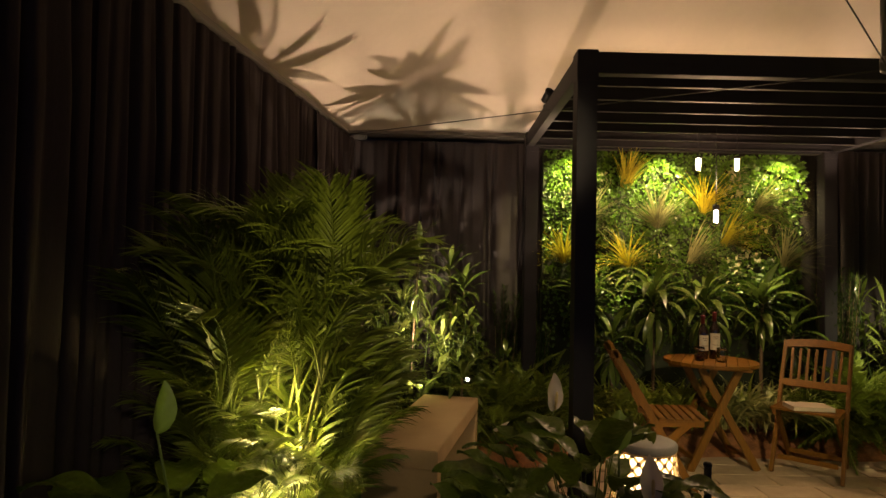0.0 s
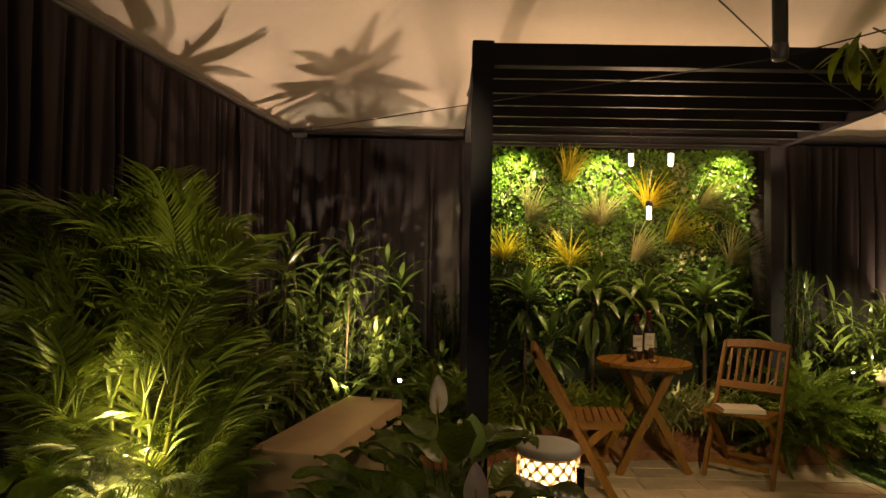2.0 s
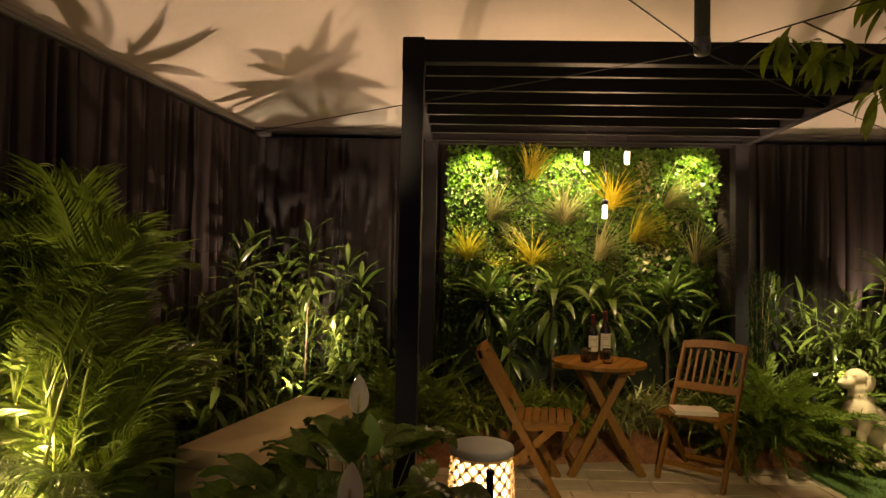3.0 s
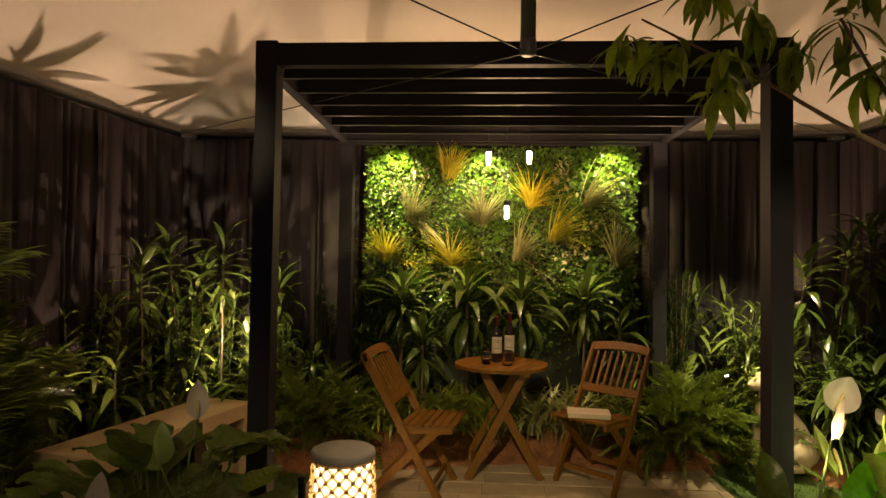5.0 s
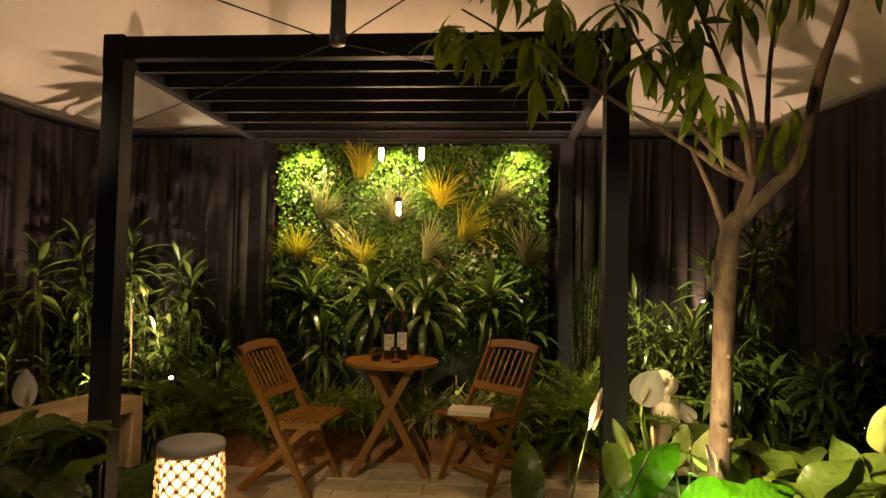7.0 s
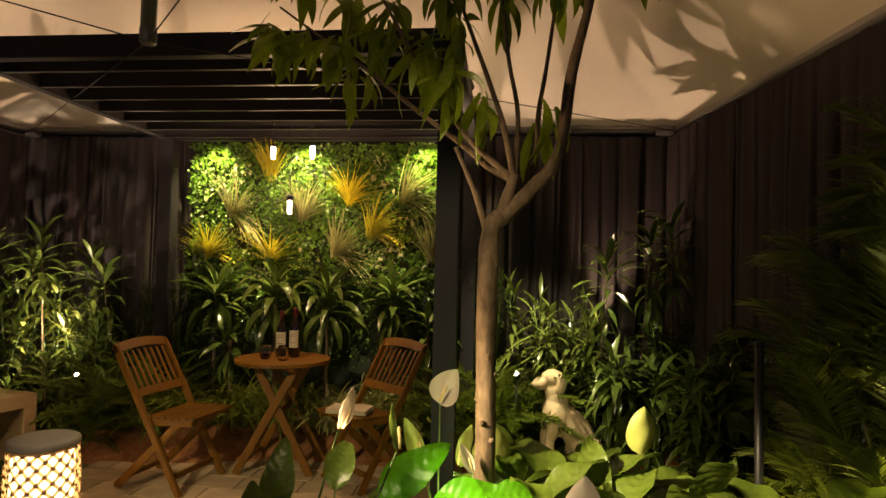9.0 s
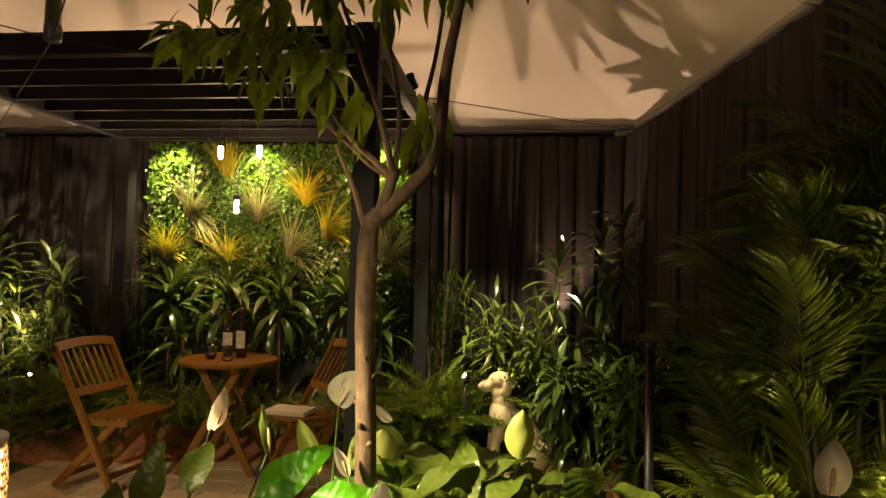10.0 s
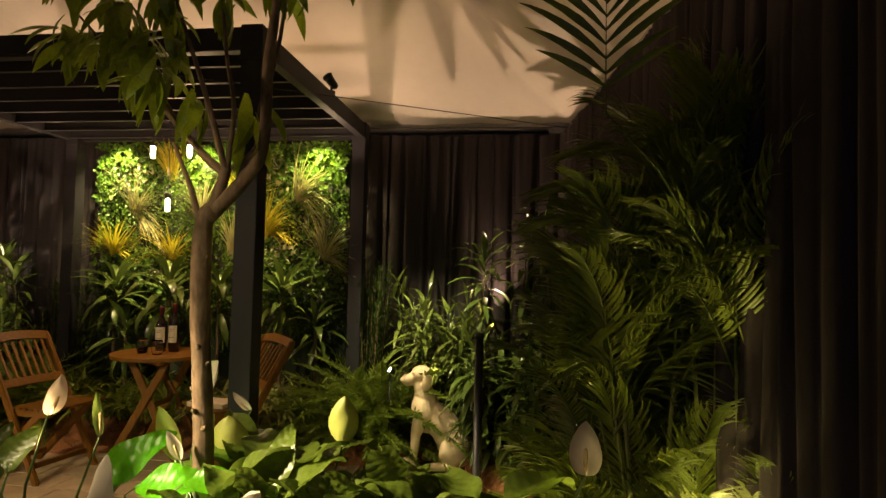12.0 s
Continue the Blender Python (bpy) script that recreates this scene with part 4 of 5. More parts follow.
def fern(x, y, z, count, size, label, seed):
    r = random.Random(seed)
    t = thing("fern", Matrix.Translation((x, y, z)), label, "fern", "ferns beside the pergola")
    for k in range(count):
        az, el = k * 2.39996 + r.uniform(-0.3, 0.3), 1.5 - 1.0 * k / count + r.uniform(-0.15, 0.15)
        hang("frond", FROND[k % 4], t, Matrix.Translation((r.gauss(0, 0.04), r.gauss(0, 0.04), 0)) @ Matrix.Rotation(az, 4, "Z") @ Matrix.Rotation(-el, 4, "Y") @ Matrix.Rotation(r.uniform(-0.6, 0.6), 4, "X") @ Matrix.Scale(size * r.uniform(0.7, 1.1), 4))


fern(0.70, 4.88, 0.06, 90, 0.86, "bushy feathery green fern in mulch", 1)
fern(1.00, 4.98, 0.12, 54, 0.70, "bushy feathery green fern in mulch", 2)
fern(0.56, 4.72, 0.02, 44, 0.56, "bushy feathery green fern in mulch", 6)
fern(3.46, 4.94, 0.05, 90, 0.80, "bushy feathery green fern in mulch", 3)
fern(3.64, 5.00, 0.05, 110, 0.92, "bushy feathery green fern in mulch", 4)
fern(3.30, 5.02, 0.05, 44, 0.5, "bushy feathery green fern in mulch", 7)

# upright needle shrubs
for x, y, h, seed in ((0.76, 5.16, 1.22, 1), (0.98, 5.18, 1.30, 2), (3.40, 5.18, 1.50, 3), (3.54, 5.12, 1.42, 4)):
    r = random.Random(seed)
    t = thing("needle_shrub", Matrix.Translation((x, y, 0.04)), "upright grey-green needle-leaved shrub against the drape", "shrub", "upright needle shrubs")
    fol = Geo()
    for k in range(15):
        az, rad, hh = r.uniform(0, 6.28), r.uniform(0.02, 0.15), h * r.uniform(0.62, 1.0)
        a, b = Vector((math.cos(az) * rad * 0.4, math.sin(az) * rad * 0.4, 0)), Vector((math.cos(az) * rad, math.sin(az) * rad, hh))
        st = Geo()
        st.tube([a, a.lerp(b, 0.5) + Vector((r.uniform(-0.02, 0.02), 0, 0)), b], [0.006, 0.004, 0.002], 5)
        part("stem", st, CANE, t)
        for i in range(int(hh * 150)):
            u = 0.22 + 0.78 * r.random()
            fol.blade(a.lerp(b, u), away(r.uniform(0, 6.28), r.uniform(0.4, 1.1)), r.uniform(0.04, 0.09), 0.008, -0.3, 2, 0.1)
    tagged(part("foliage", fol, LEAF_NEEDLE, t), kind="stuff")


# leafy shrubs on several stems
def leafy_shrub(x, y, h, stems, seed, label, leaf=0.19, width=0.034, mat=LEAF_BUSH, spread=0.26, per=110, z0=0.02, bare=0.10, droop=0.9):
    r = random.Random(seed)
    t = thing("leafy_shrub", Matrix.Translation((x, y, z0)), label, "shrub", "leafy shrubs along the drapes")
    for k in range(stems):
        az, rad, hh = k * 2.4 + r.uniform(-0.4, 0.4), spread * math.sqrt((k + 0.5) / stems), h * r.uniform(0.72, 1.0)
        a, b = Vector((math.cos(az) * rad * 0.5, math.sin(az) * rad * 0.5, 0)), Vector((math.cos(az) * rad * 1.35 + r.gauss(0, 0.05), math.sin(az) * rad * 0.9, hh - leaf * 0.6))
        bow = Vector((r.gauss(0, 0.05), r.gauss(0, 0.03), 0))
        st = Geo()
        st.tube([a.lerp(b, i / 6) + bow * math.sin(math.pi * i / 6) for i in range(7)], [0.007 - 0.0006 * i for i in range(7)], 6)
        stem = part("stem", st, STALK, t, smooth=True)
        fo = Geo()
        for i in range(int(per * 0.85)):
            u = bare + (1 - bare) * (i / (per * 0.85)) ** 0.8
            el = r.uniform(-0.5, 0.8) + (0.6 if u > 0.92 else 0)
            at = a.lerp(b, u) + bow * math.sin(math.pi * u) + Vector((r.gauss(0, 0.02), r.gauss(0, 0.02), r.gauss(0, 0.02)))
            fo.blade(at, away(i * 2.39996 + r.uniform(-0.6, 0.6), el), leaf * r.uniform(0.6, 1.45), width * 1.5 * r.uniform(0.7, 1.3), r.uniform(0.4, 1.4) * droop, 5, 0.2, 0.38)
        tagged(hang("leaves", fo.mesh("leaves", mat, True), stem), kind="stuff")
    return t


BED = "glossy lance-leaved shrub lit from below by the drape"
leafy_shrub(0.28, 5.04, 1.14, 9, 1, BED, 0.15, 0.026, LEAF_BUSH, 0.17, 64)
leafy_shrub(-0.12, 5.14, 1.34, 9, 2, BED, 0.15, 0.025, LEAF_BUSH, 0.17, 64)
leafy_shrub(-0.44, 4.98, 1.32, 9, 3, BED, 0.16, 0.026, LEAF_BUSH, 0.22, 64)
leafy_shrub(-0.66, 4.36, 1.22, 8, 4, "leafy green shrub beside the bench", 0.17, 0.028, LEAF_BUSH, 0.26, 60)
leafy_shrub(-0.34, 4.56, 0.64, 9, 5, "low arching leafy shrub behind the bench", 0.24, 0.022, LEAF_BUSH, 0.26, 60, droop=1.5)
leafy_shrub(0.34, 4.62, 0.50, 8, 13, "low arching leafy shrub behind the bench", 0.22, 0.020, LEAF_BUSH, 0.16, 56, droop=1.4)
leafy_shrub(0.44, 5.02, 1.00, 8, 6, "dark green leafy shrub between the bench and the drape", 0.15, 0.026, LEAF_DARK, 0.22, 60)
leafy_shrub(4.06, 5.00, 1.34, 10, 7, "bright green lance-leaved shrub lit from below", 0.22, 0.021, LEAF_BUSH, 0.30, 90, droop=1.0)
leafy_shrub(4.18, 4.90, 1.08, 8, 8, "bright green lance-leaved shrub lit from below", 0.20, 0.022, LEAF_BUSH, 0.18, 80, droop=1.0)
leafy_shrub(4.88, 4.92, 1.16, 8, 10, "tall dark leafy shrub in the tent corner", 0.20, 0.030, LEAF_DARK, 0.16, 80)
leafy_shrub(4.62, 4.62, 0.92, 8, 11, "drooping dark leafy shrub beside the mulch", 0.24, 0.030, LEAF_DARK, 0.26, droop=1.5)
leafy_shrub(5.00, 4.15, 1.20, 7, 12, "dark leafy shrub beside the mulch", 0.22, 0.032, LEAF_DARK, 0.24, droop=1.3)

# palms
PALM = []
for v in range(7):
    g, r = Geo(), random.Random(120 + v)
    p, d = Vector((0, 0, 0)), Vector((1, 0, 0.001)).normalized()
    n, pts = (42, []) if v < 6 else (13, [])
    bend = (0.7, 1.0, 1.3, 0.6, 1.6, 1.1, 0.4)[v]
    for i in range(n + 1):
        pts.append(p.copy())
        low_leaf = 8 if v < 6 else 1
        if i > low_leaf:
            u = (i - low_leaf) / (n - low_leaf)
            w = (0.36 * math.sin(math.pi * (0.18 + 0.68 * u)) + 0.05) * (1 if v < 6 else 1.55)
            for s in (-1, 1):
                side = (Vector((0, s, 0)) + d * (0.55 + 0.9 * u) + d.cross(Vector((0, -1, 0))) * -0.45).normalized()
                g.blade(p + d * r.uniform(-0.008, 0.008), side, w * r.uniform(0.85, 1.12), r.uniform(0.016, 0.021) if v < 6 else 0.045, r.uniform(0.7, 1.9) if v < 6 else r.uniform(0.7, 1.3), 6, 0.25, 0.3)
        p = p + d / n
        d = Matrix.Rotation(bend * (0.15 + 1.7 * (i / n) ** 1.3) / n, 3, "Y") @ d
    g.tube(pts, [(0.008 if v < 6 else 0.004) * (1 - 0.75 * i / n) for i in range(n + 1)], 5)
    PALM.append(g.mesh("frond", LEAF_PALM))
TALL_FROND = PALM.pop()


def palm(x, y, tall, canes, fronds, size, seed, label, spread=0.16, low=1.0, basal=12):
    """A clump of canes, each with a head of fronds; tall is the height of the highest cane."""
    r = random.Random(seed)
    t = thing("areca_palm", Matrix.Translation((x, y, 0)), label, "palm", "areca palms at the garden edge")
    for k in range(canes):
        az, rad = k * 2.4 + r.uniform(-0.4, 0.4), spread * math.sqrt((k + 0.4) / canes)
        hh = tall * (1 - 0.75 * ((k * 0.618) % 1.0))
        a, b = Vector((math.cos(az) * rad, math.sin(az) * rad, 0)), Vector((math.cos(az) * rad * 1.5, math.sin(az) * rad * 1.5, hh))
        geo = Geo()
        bow = Vector((r.uniform(-0.05, 0.05), r.uniform(-0.05, 0.05), 0))
        geo.tube([a.lerp(b, i / 8) + bow * math.sin(math.pi * i / 8) for i in range(9)], [0.008 + 0.0018 * (i % 2) - 0.0004 * i for i in range(9)], 8)
        part("cane", geo, PALM_CANE, t, smooth=True)
        for i in range(fronds):
            u = i / max(1, fronds - 1)
            el = 1.50 - (1.50 - low) * u + r.uniform(-0.1, 0.1)
            fz = az + i * 2.4 + r.uniform(-0.5, 0.5)
            if el < 1.2 and math.sin(fz) < -0.6:
                fz += 2.2
            hang("frond", PALM[(i + k) % 6], t, Matrix.Translation(b - Vector((0, 0, 0.10 * u * hh))) @ Matrix.Rotation(fz, 4, "Z") @ Matrix.Rotation(-el, 4, "Y") @ Matrix.Rotation(r.uniform(-0.5, 0.5), 4, "X") @ Matrix.Scale(size * r.uniform(0.75, 1.1), 4))
    for i in range(basal):
        az, rad = i * 2.4, spread * (0.3 + 1.2 * math.sqrt((i + 0.5) / basal))
        hang("frond", PALM[i % 6], t, Matrix.Translation((math.cos(az) * rad, math.sin(az) * rad, r.uniform(0.05, 0.5))) @ Matrix.Rotation(az + r.uniform(-0.9, 0.9), 4, "Z") @ Matrix.Rotation(-r.uniform(1.0, 1.55), 4, "Y") @ Matrix.Rotation(r.uniform(-0.9, 0.9), 4, "X") @ Matrix.Scale(size * r.uniform(0.40, 0.9), 4))
    return t


palm(-0.52, 2.66, 1.06, 20, 5, 0.72, 3, "bushy areca palm lit yellow from below by the drape", 0.21, low=1.15, basal=70)
palm(-0.56, 3.28, 0.62, 8, 5, 0.52, 8, "low bushy areca palm beside the bench", 0.12, low=1.0)
palm(5.28, 2.80, 1.40, 26, 5, 0.70, 5, "tall bushy areca palm lit yellow from below", 0.24, low=0.95, basal=90)
slender = palm(5.46, 2.86, 1.70, 8, 5, 0.70, 15, "tall slender areca palm in the garden corner", 0.16, low=0.9, basal=0)
hang("frond", TALL_FROND, slender, Matrix.Translation(Vector((4.87, 1.87, 1.70)) - slender.matrix_world.translation) @ Matrix.Rotation(1.5, 4, "Z") @ Matrix.Rotation(-1.5, 4, "Y") @ Matrix.Scale(0.42, 4))
g = Geo()
g.tube([(0, 0, 0), (-0.02, -0.02, 0.8), (-0.20, -0.40, 1.42), (-0.44, -0.80, 1.62), (-0.59, -0.99, 1.71)], [0.006, 0.005, 0.004, 0.0028, 0.0018], 8)
part("cane", g, LEAF_DARK, slender, smooth=True)
palm(5.32, 3.45, 0.80, 8, 5, 0.58, 6, "bushy areca palm in the garden corner", 0.16)

# peace lilies


def lily_leaf_mesh(v, stalked, mat):
    g = Geo()
    bend, wid, stalk = (0.9, 1.3, 0.6, 1.6, 1.1)[v], (0.46, 0.52, 0.44, 0.50, 0.42)[v], 2.1
    p, d = Vector((0, 0, 0)), Vector((1, 0, 0.001)).normalized()
    pts = []
    for i in range(7):
        pts.append(p.copy())
        if i < 6 and stalked:
            p = p + d * stalk / 6
    if stalked:
        g.tube(pts, [0.014, 0.013, 0.012, 0.011, 0.010, 0.009, 0.008], 6)
        d = Matrix.Rotation((0.5, 0.8, 0.35, 0.9, 0.6)[v], 3, "Y") @ d
    seg, across = 40, 8
    base = len(g.v)
    for i in range(seg + 1):
        u = i / seg
        w = wid * 0.5 * max(0.004, math.sin(math.pi * u ** 0.78) ** 0.8) * (1 if u < 0.96 else 0.6)
        nrm = Vector((0, 1, 0)).cross(d) * -1
        for k in range(across + 1):
            q = -1 + 2 * k / across
            ridge = 0.020 * math.sin(u * 52 - abs(q) * 11) * abs(q) * (1 - abs(q)) * 4
            g.v.append(p + Vector((0, q * w, 0)) + nrm * (0.22 * w * abs(q) ** 1.3 + ridge + 0.035 * math.sin(u * 11 + v + q * 2) * abs(q)))
        p = p + d * 1.0 / seg
        d = Matrix.Rotation(bend / seg * (0.4 + 1.2 * u), 3, "Y") @ d
    for i in range(seg):
        for k in range(across):
            a = base + i * (across + 1) + k
            g.f.append((a, a + 1, a + across + 2, a + across + 1))
    return g.mesh("leaf", mat, True)


LILY = [lily_leaf_mesh(v, True, LEAF_LILY) for v in range(5)]
BLADE = [lily_leaf_mesh(v, False, LEAF_LILY) for v in range(5)]
UPLIT_BLADE = lily_leaf_mesh(2, False, LEAF_UPLIT)


def placed_leaf(t, foot, at, az, el, roll, size, me, label=""):
    """One leaf on a curved stalk: foot and the base of its blade in world places."""
    o0 = t.matrix_world.translation
    a, b = Vector(foot) - o0, Vector(at) - o0
    d = away(az, el)
    geo = Geo()
    geo.tube([a, a.lerp(b, 0.5) + Vector((0, 0, 0.03)), b - d * 0.04 - Vector((0, 0, 0.02)), b], [0.005, 0.0045, 0.004, 0.003], 6)
    st = part("leaf_stalk", geo, STALK, t, smooth=True)
    hang("leaf", me, st, Matrix.Translation(b) @ Matrix.Rotation(az, 4, "Z") @ Matrix.Rotation(-el, 4, "Y") @ Matrix.Rotation(roll, 4, "X") @ Matrix.Scale(size, 4), label)


def peace_lily(x, y, leaves, size, seed, label, z0=0.0, low=0.35):
    r = random.Random(seed)
    t = thing("peace_lily", Matrix.Translation((x, y, z0)), label, "plant", "peace lilies at the garden edge")
    for k in range(leaves):
        az, el = k * 2.39996 + r.uniform(-0.3, 0.3), 1.45 - (1.45 - low - 0.45) * (k / leaves) ** 0.8 + r.uniform(-0.1, 0.1)
        hang("leaf", LILY[k % 5], t, Matrix.Translation((r.gauss(0, 0.03), r.gauss(0, 0.03), 0.05)) @ Matrix.Rotation(az, 4, "Z") @ Matrix.Rotation(-el, 4, "Y") @ Matrix.Rotation(r.uniform(-0.35, 0.35), 4, "X") @ Matrix.Scale(size * r.uniform(0.8, 1.1), 4))
    return t


def spathe(t, base, at, size, face, mat, seed, tilt=0.0, label="", wide=0.0, lean=0.0):
    """A flower on its stalk: a hooded spathe round a spadix, at the world place at."""
    r = random.Random(seed)
    size *= 1.14
    o0 = t.matrix_world.translation
    a, b = Vector(base) - o0, Vector(at) - o0
    geo = Geo()
    mid = a.lerp(b, 0.55) + Vector((r.uniform(-0.03, 0.03), r.uniform(-0.03, 0.03), 0.03))
    low = b - Vector((0, 0, size * 0.5))
    geo.tube([a, a.lerp(mid, 0.5), mid, mid.lerp(low, 0.6), low], [0.005, 0.005, 0.0045, 0.004, 0.0035], 6)
    fl = part("flower_stalk", geo, STALK, t, smooth=True)
    geo = Geo()
    seg, ac = 14, 10
    twist, cup, lip, slim = r.uniform(-1.2, 1.2), r.uniform(0.9, 2.4), r.uniform(-0.15, 0.45), r.uniform(0.62, 1.0)
    if not wide:
        face, tilt = face + r.uniform(-0.5, 0.5), tilt + r.uniform(-0.25, 0.45)
    else:
        twist, cup, lip, slim = 0.25 * twist, 1.3, 0.0, wide
    for i in range(seg + 1):
        u = i / seg
        w = size * 0.37 * slim * max(0.01, math.sin(math.pi * u ** 0.82)) ** 0.7
        for k in range(ac + 1):
            q = -1 + 2 * k / ac
            tw = twist * (u - 0.3)
            x, y = q * w * (1 - 0.12 * abs(q) * cup), -cup * 0.42 * w * abs(q) ** 1.7 + size * (0.14 * math.sin(2.4 * u) - lip * u ** 4) - 0.012 * size * math.sin(11 * u + 4 * q + seed)
            geo.v.append(Vector((x * math.cos(tw) - y * math.sin(tw), x * math.sin(tw) + y * math.cos(tw), size * (u - 0.10 * lip * u ** 3))))
    for i in range(seg):
        for k in range(ac):
            c = i * (ac + 1) + k
            geo.f.append((c, c + 1, c + ac + 2, c + ac + 1))
    m = Matrix.Translation(low) @ Matrix.Rotation(lean, 4, "Y") @ Matrix.Rotation(face, 4, "Z") @ Matrix.Rotation(tilt, 4, "X")
    hang("spathe", geo.mesh("spathe", mat, True), fl, m, label)
    geo = Geo()
    geo.tube([(0, -0.10 * size, 0.08 * size), (0, -0.11 * size, 0.3 * size), (0, -0.10 * size, 0.52 * size), (0, -0.10 * size, 0.56 * size)], [0.022 * size, 0.040 * size, 0.034 * size, 0.012 * size], 10)
    hang("spadix", geo.mesh("spadix", SPADIX, True), fl, m)


LW, LG = "white cupped spathe", "lime green young spathe"
lily = peace_lily(0.80, 2.56, 40, 0.285, 1, "dark broad-leaved peace lily with white flowers", low=0.3)
spathe(lily, (0.82, 2.70, 0.2), (0.725, 2.99, 0.79), 0.158, 0.5, SPATHE, 1, 0.15, LW, 0.85)
spathe(lily, (0.85, 2.50, 0.2), (0.867, 2.42, 0.765), 0.135, 2.9, LEAF_LIME_DIM, 2, 0.1, LG, 0.95)
spathe(lily, (0.86, 2.3, 0.2), (0.865, 2.08, 0.70), 0.135, 0.1, SPATHE, 3, 0.0, LW, 0.8)
spathe(lily, (0.6, 2.8, 0.2), (0.456, 3.083, 0.63), 0.086, 0.9, SPATHE, 4, 0.9, LW)
lily = peace_lily(0.50, 2.40, 26, 0.205, 2, "dark broad-leaved peace lily with white flowers", low=0.3)
spathe(lily, (0.45, 2.2, 0.2), (-0.08, 1.95, 0.62), 0.112, 0.3, SPATHE, 5, 0.2, LW)
lily = peace_lily(0.84, 2.34, 18, 0.22, 3, "dark broad-leaved peace lily", low=0.3)
lily = peace_lily(-0.60, 1.95, 18, 0.280, 13, "dark broad-leaved peace lily with a green bud", low=0.4)
spathe(lily, (-0.62, 2.0, 0.2), (-0.69, 2.05, 0.90), 0.138, 2.9, LEAF_LIME_DIM, 6, 0.1, LG)

lily = peace_lily(3.06, 2.42, 9, 0.20, 4, "dark broad-leaved peace lily with white flowers", low=0.35)
spathe(lily, (3.05, 2.40, 0.2), (3.150, 2.389, 0.93), 0.125, 1.15, SPATHE, 7, 0.05, LW, 0.80, 0.35)
spathe(lily, (3.20, 2.35, 0.2), (3.342, 2.388, 0.872), 0.130, 1.0, LEAF_LIME_DIM, 8, 0.05, LG, 0.35, -0.12)
placed_leaf(lily, (3.08, 2.30, 0), (2.96, 2.36, 0.58), 1.6, 1.4, 0.0, 0.25, BLADE[2])
placed_leaf(lily, (3.12, 2.36, 0), (3.20, 2.19, 0.74), 1.4, 1.2, 0.3, 0.17, BLADE[1])
placed_leaf(lily, (3.00, 2.36, 0), (2.96, 2.20, 0.60), 2.2, 1.2, -0.2, 0.16, BLADE[0])
placed_leaf(lily, (3.10, 2.42, 0), (3.22, 2.50, 0.50), 0.9, 0.9, 0.4, 0.22, BLADE[4])
lily = peace_lily(3.72, 2.42, 12, 0.26, 5, "broad-leaved peace lily lit green from below", low=0.35)
spathe(lily, (3.45, 2.7, 0.2), (3.430, 2.856, 0.925), 0.135, -0.35, SPATHE, 9, 0.15, LW, 1.35, 0.45)
spathe(lily, (3.5, 2.6, 0.2), (3.640, 2.859, 0.850), 0.090, -0.4, SPATHE, 10, 0.5, LW, 0.8, -0.55)
spathe(lily, (3.45, 2.5, 0.2), (3.385, 2.760, 0.720), 0.190, 0.9, SPATHE_GREEN, 22, 0.1, LG, 0.60, -0.40)
spathe(lily, (3.5, 2.5, 0.2), (3.525, 2.72, 0.735), 0.145, -0.7, SPATHE_GREEN, 24, 0.2, LG, 0.70, 0.30)
spathe(lily, (3.6, 2.5, 0.2), (3.580, 2.47, 0.770), 0.095, 0.6, SPATHE, 23, 0.3, LW, 0.60, -0.50)
spathe(lily, (3.55, 2.6, 0.2), (3.645, 2.66, 0.735), 0.150, 3.3, SPATHE_GREEN, 11, 0.1, LG, 1.35)
spathe(lily, (3.70, 2.2, 0.2), (3.815, 1.74, 0.88), 0.150, 2.4, SPATHE, 13, 0.3, LW, 1.1)
# leaves above the uplight, their lime glow held in the material
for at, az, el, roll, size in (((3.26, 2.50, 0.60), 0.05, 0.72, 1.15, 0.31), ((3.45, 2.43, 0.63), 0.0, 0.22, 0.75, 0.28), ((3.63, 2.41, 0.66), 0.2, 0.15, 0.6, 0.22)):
    placed_leaf(lily, (3.50, 2.45, 0), at, az, el, roll, size, UPLIT_BLADE, "lily leaf coloured as if lit lime from below")
for at, az, el, roll, size, v in (((3.72, 2.50, 0.66), 0.3, 0.5, -0.4, 0.26, 0), ((3.80, 2.36, 0.66), 0.5, 0.6, 0.3, 0.25, 1), ((3.86, 2.28, 0.62), 2.4, 0.9, 0.2, 0.24, 4), ((3.95, 2.34, 0.66), 1.5, 1.1, 0.0, 0.25, 2), ((4.02, 2.30, 0.66), 1.0, 0.9, -0.3, 0.25, 1)):
    placed_leaf(lily, (3.85, 2.45, 0), at, az, el, roll, size, BLADE[v])
lily = peace_lily(3.95, 2.46, 44, 0.285, 6, "broad-leaved peace lily lit from the side", low=0.3)
spathe(lily, (4.05, 2.5, 0.2), (4.127, 2.51, 0.87), 0.140, 3.4, SPATHE_GREEN, 14, 0.05, LG, 1.0)
spathe(lily, (4.0, 2.3, 0.2), (3.98, 2.15, 0.74), 0.138, 0.1, SPATHE, 15, 0.1, LW)
lily = peace_lily(4.28, 2.50, 36, 0.265, 7, "dark broad-leaved peace lily", low=0.3)
lily = peace_lily(4.62, 2.30, 30, 0.280, 8, "dark broad-leaved peace lily with white flowers", low=0.35)
spathe(lily, (4.7, 2.25, 0.2), (4.875, 2.19, 0.93), 0.138, 0.1, SPATHE, 16, 0.1, LW)
spathe(lily, (4.8, 2.1, 0.2), (5.08, 1.90, 0.84), 0.146, -0.3, SPATHE, 17, 0.1, LW)

# ---- tree ----
tree = thing("young_tree", Matrix.Translation((3.60, 2.48, 0)), "young multi-branched tree with drooping lance leaves", "tree")
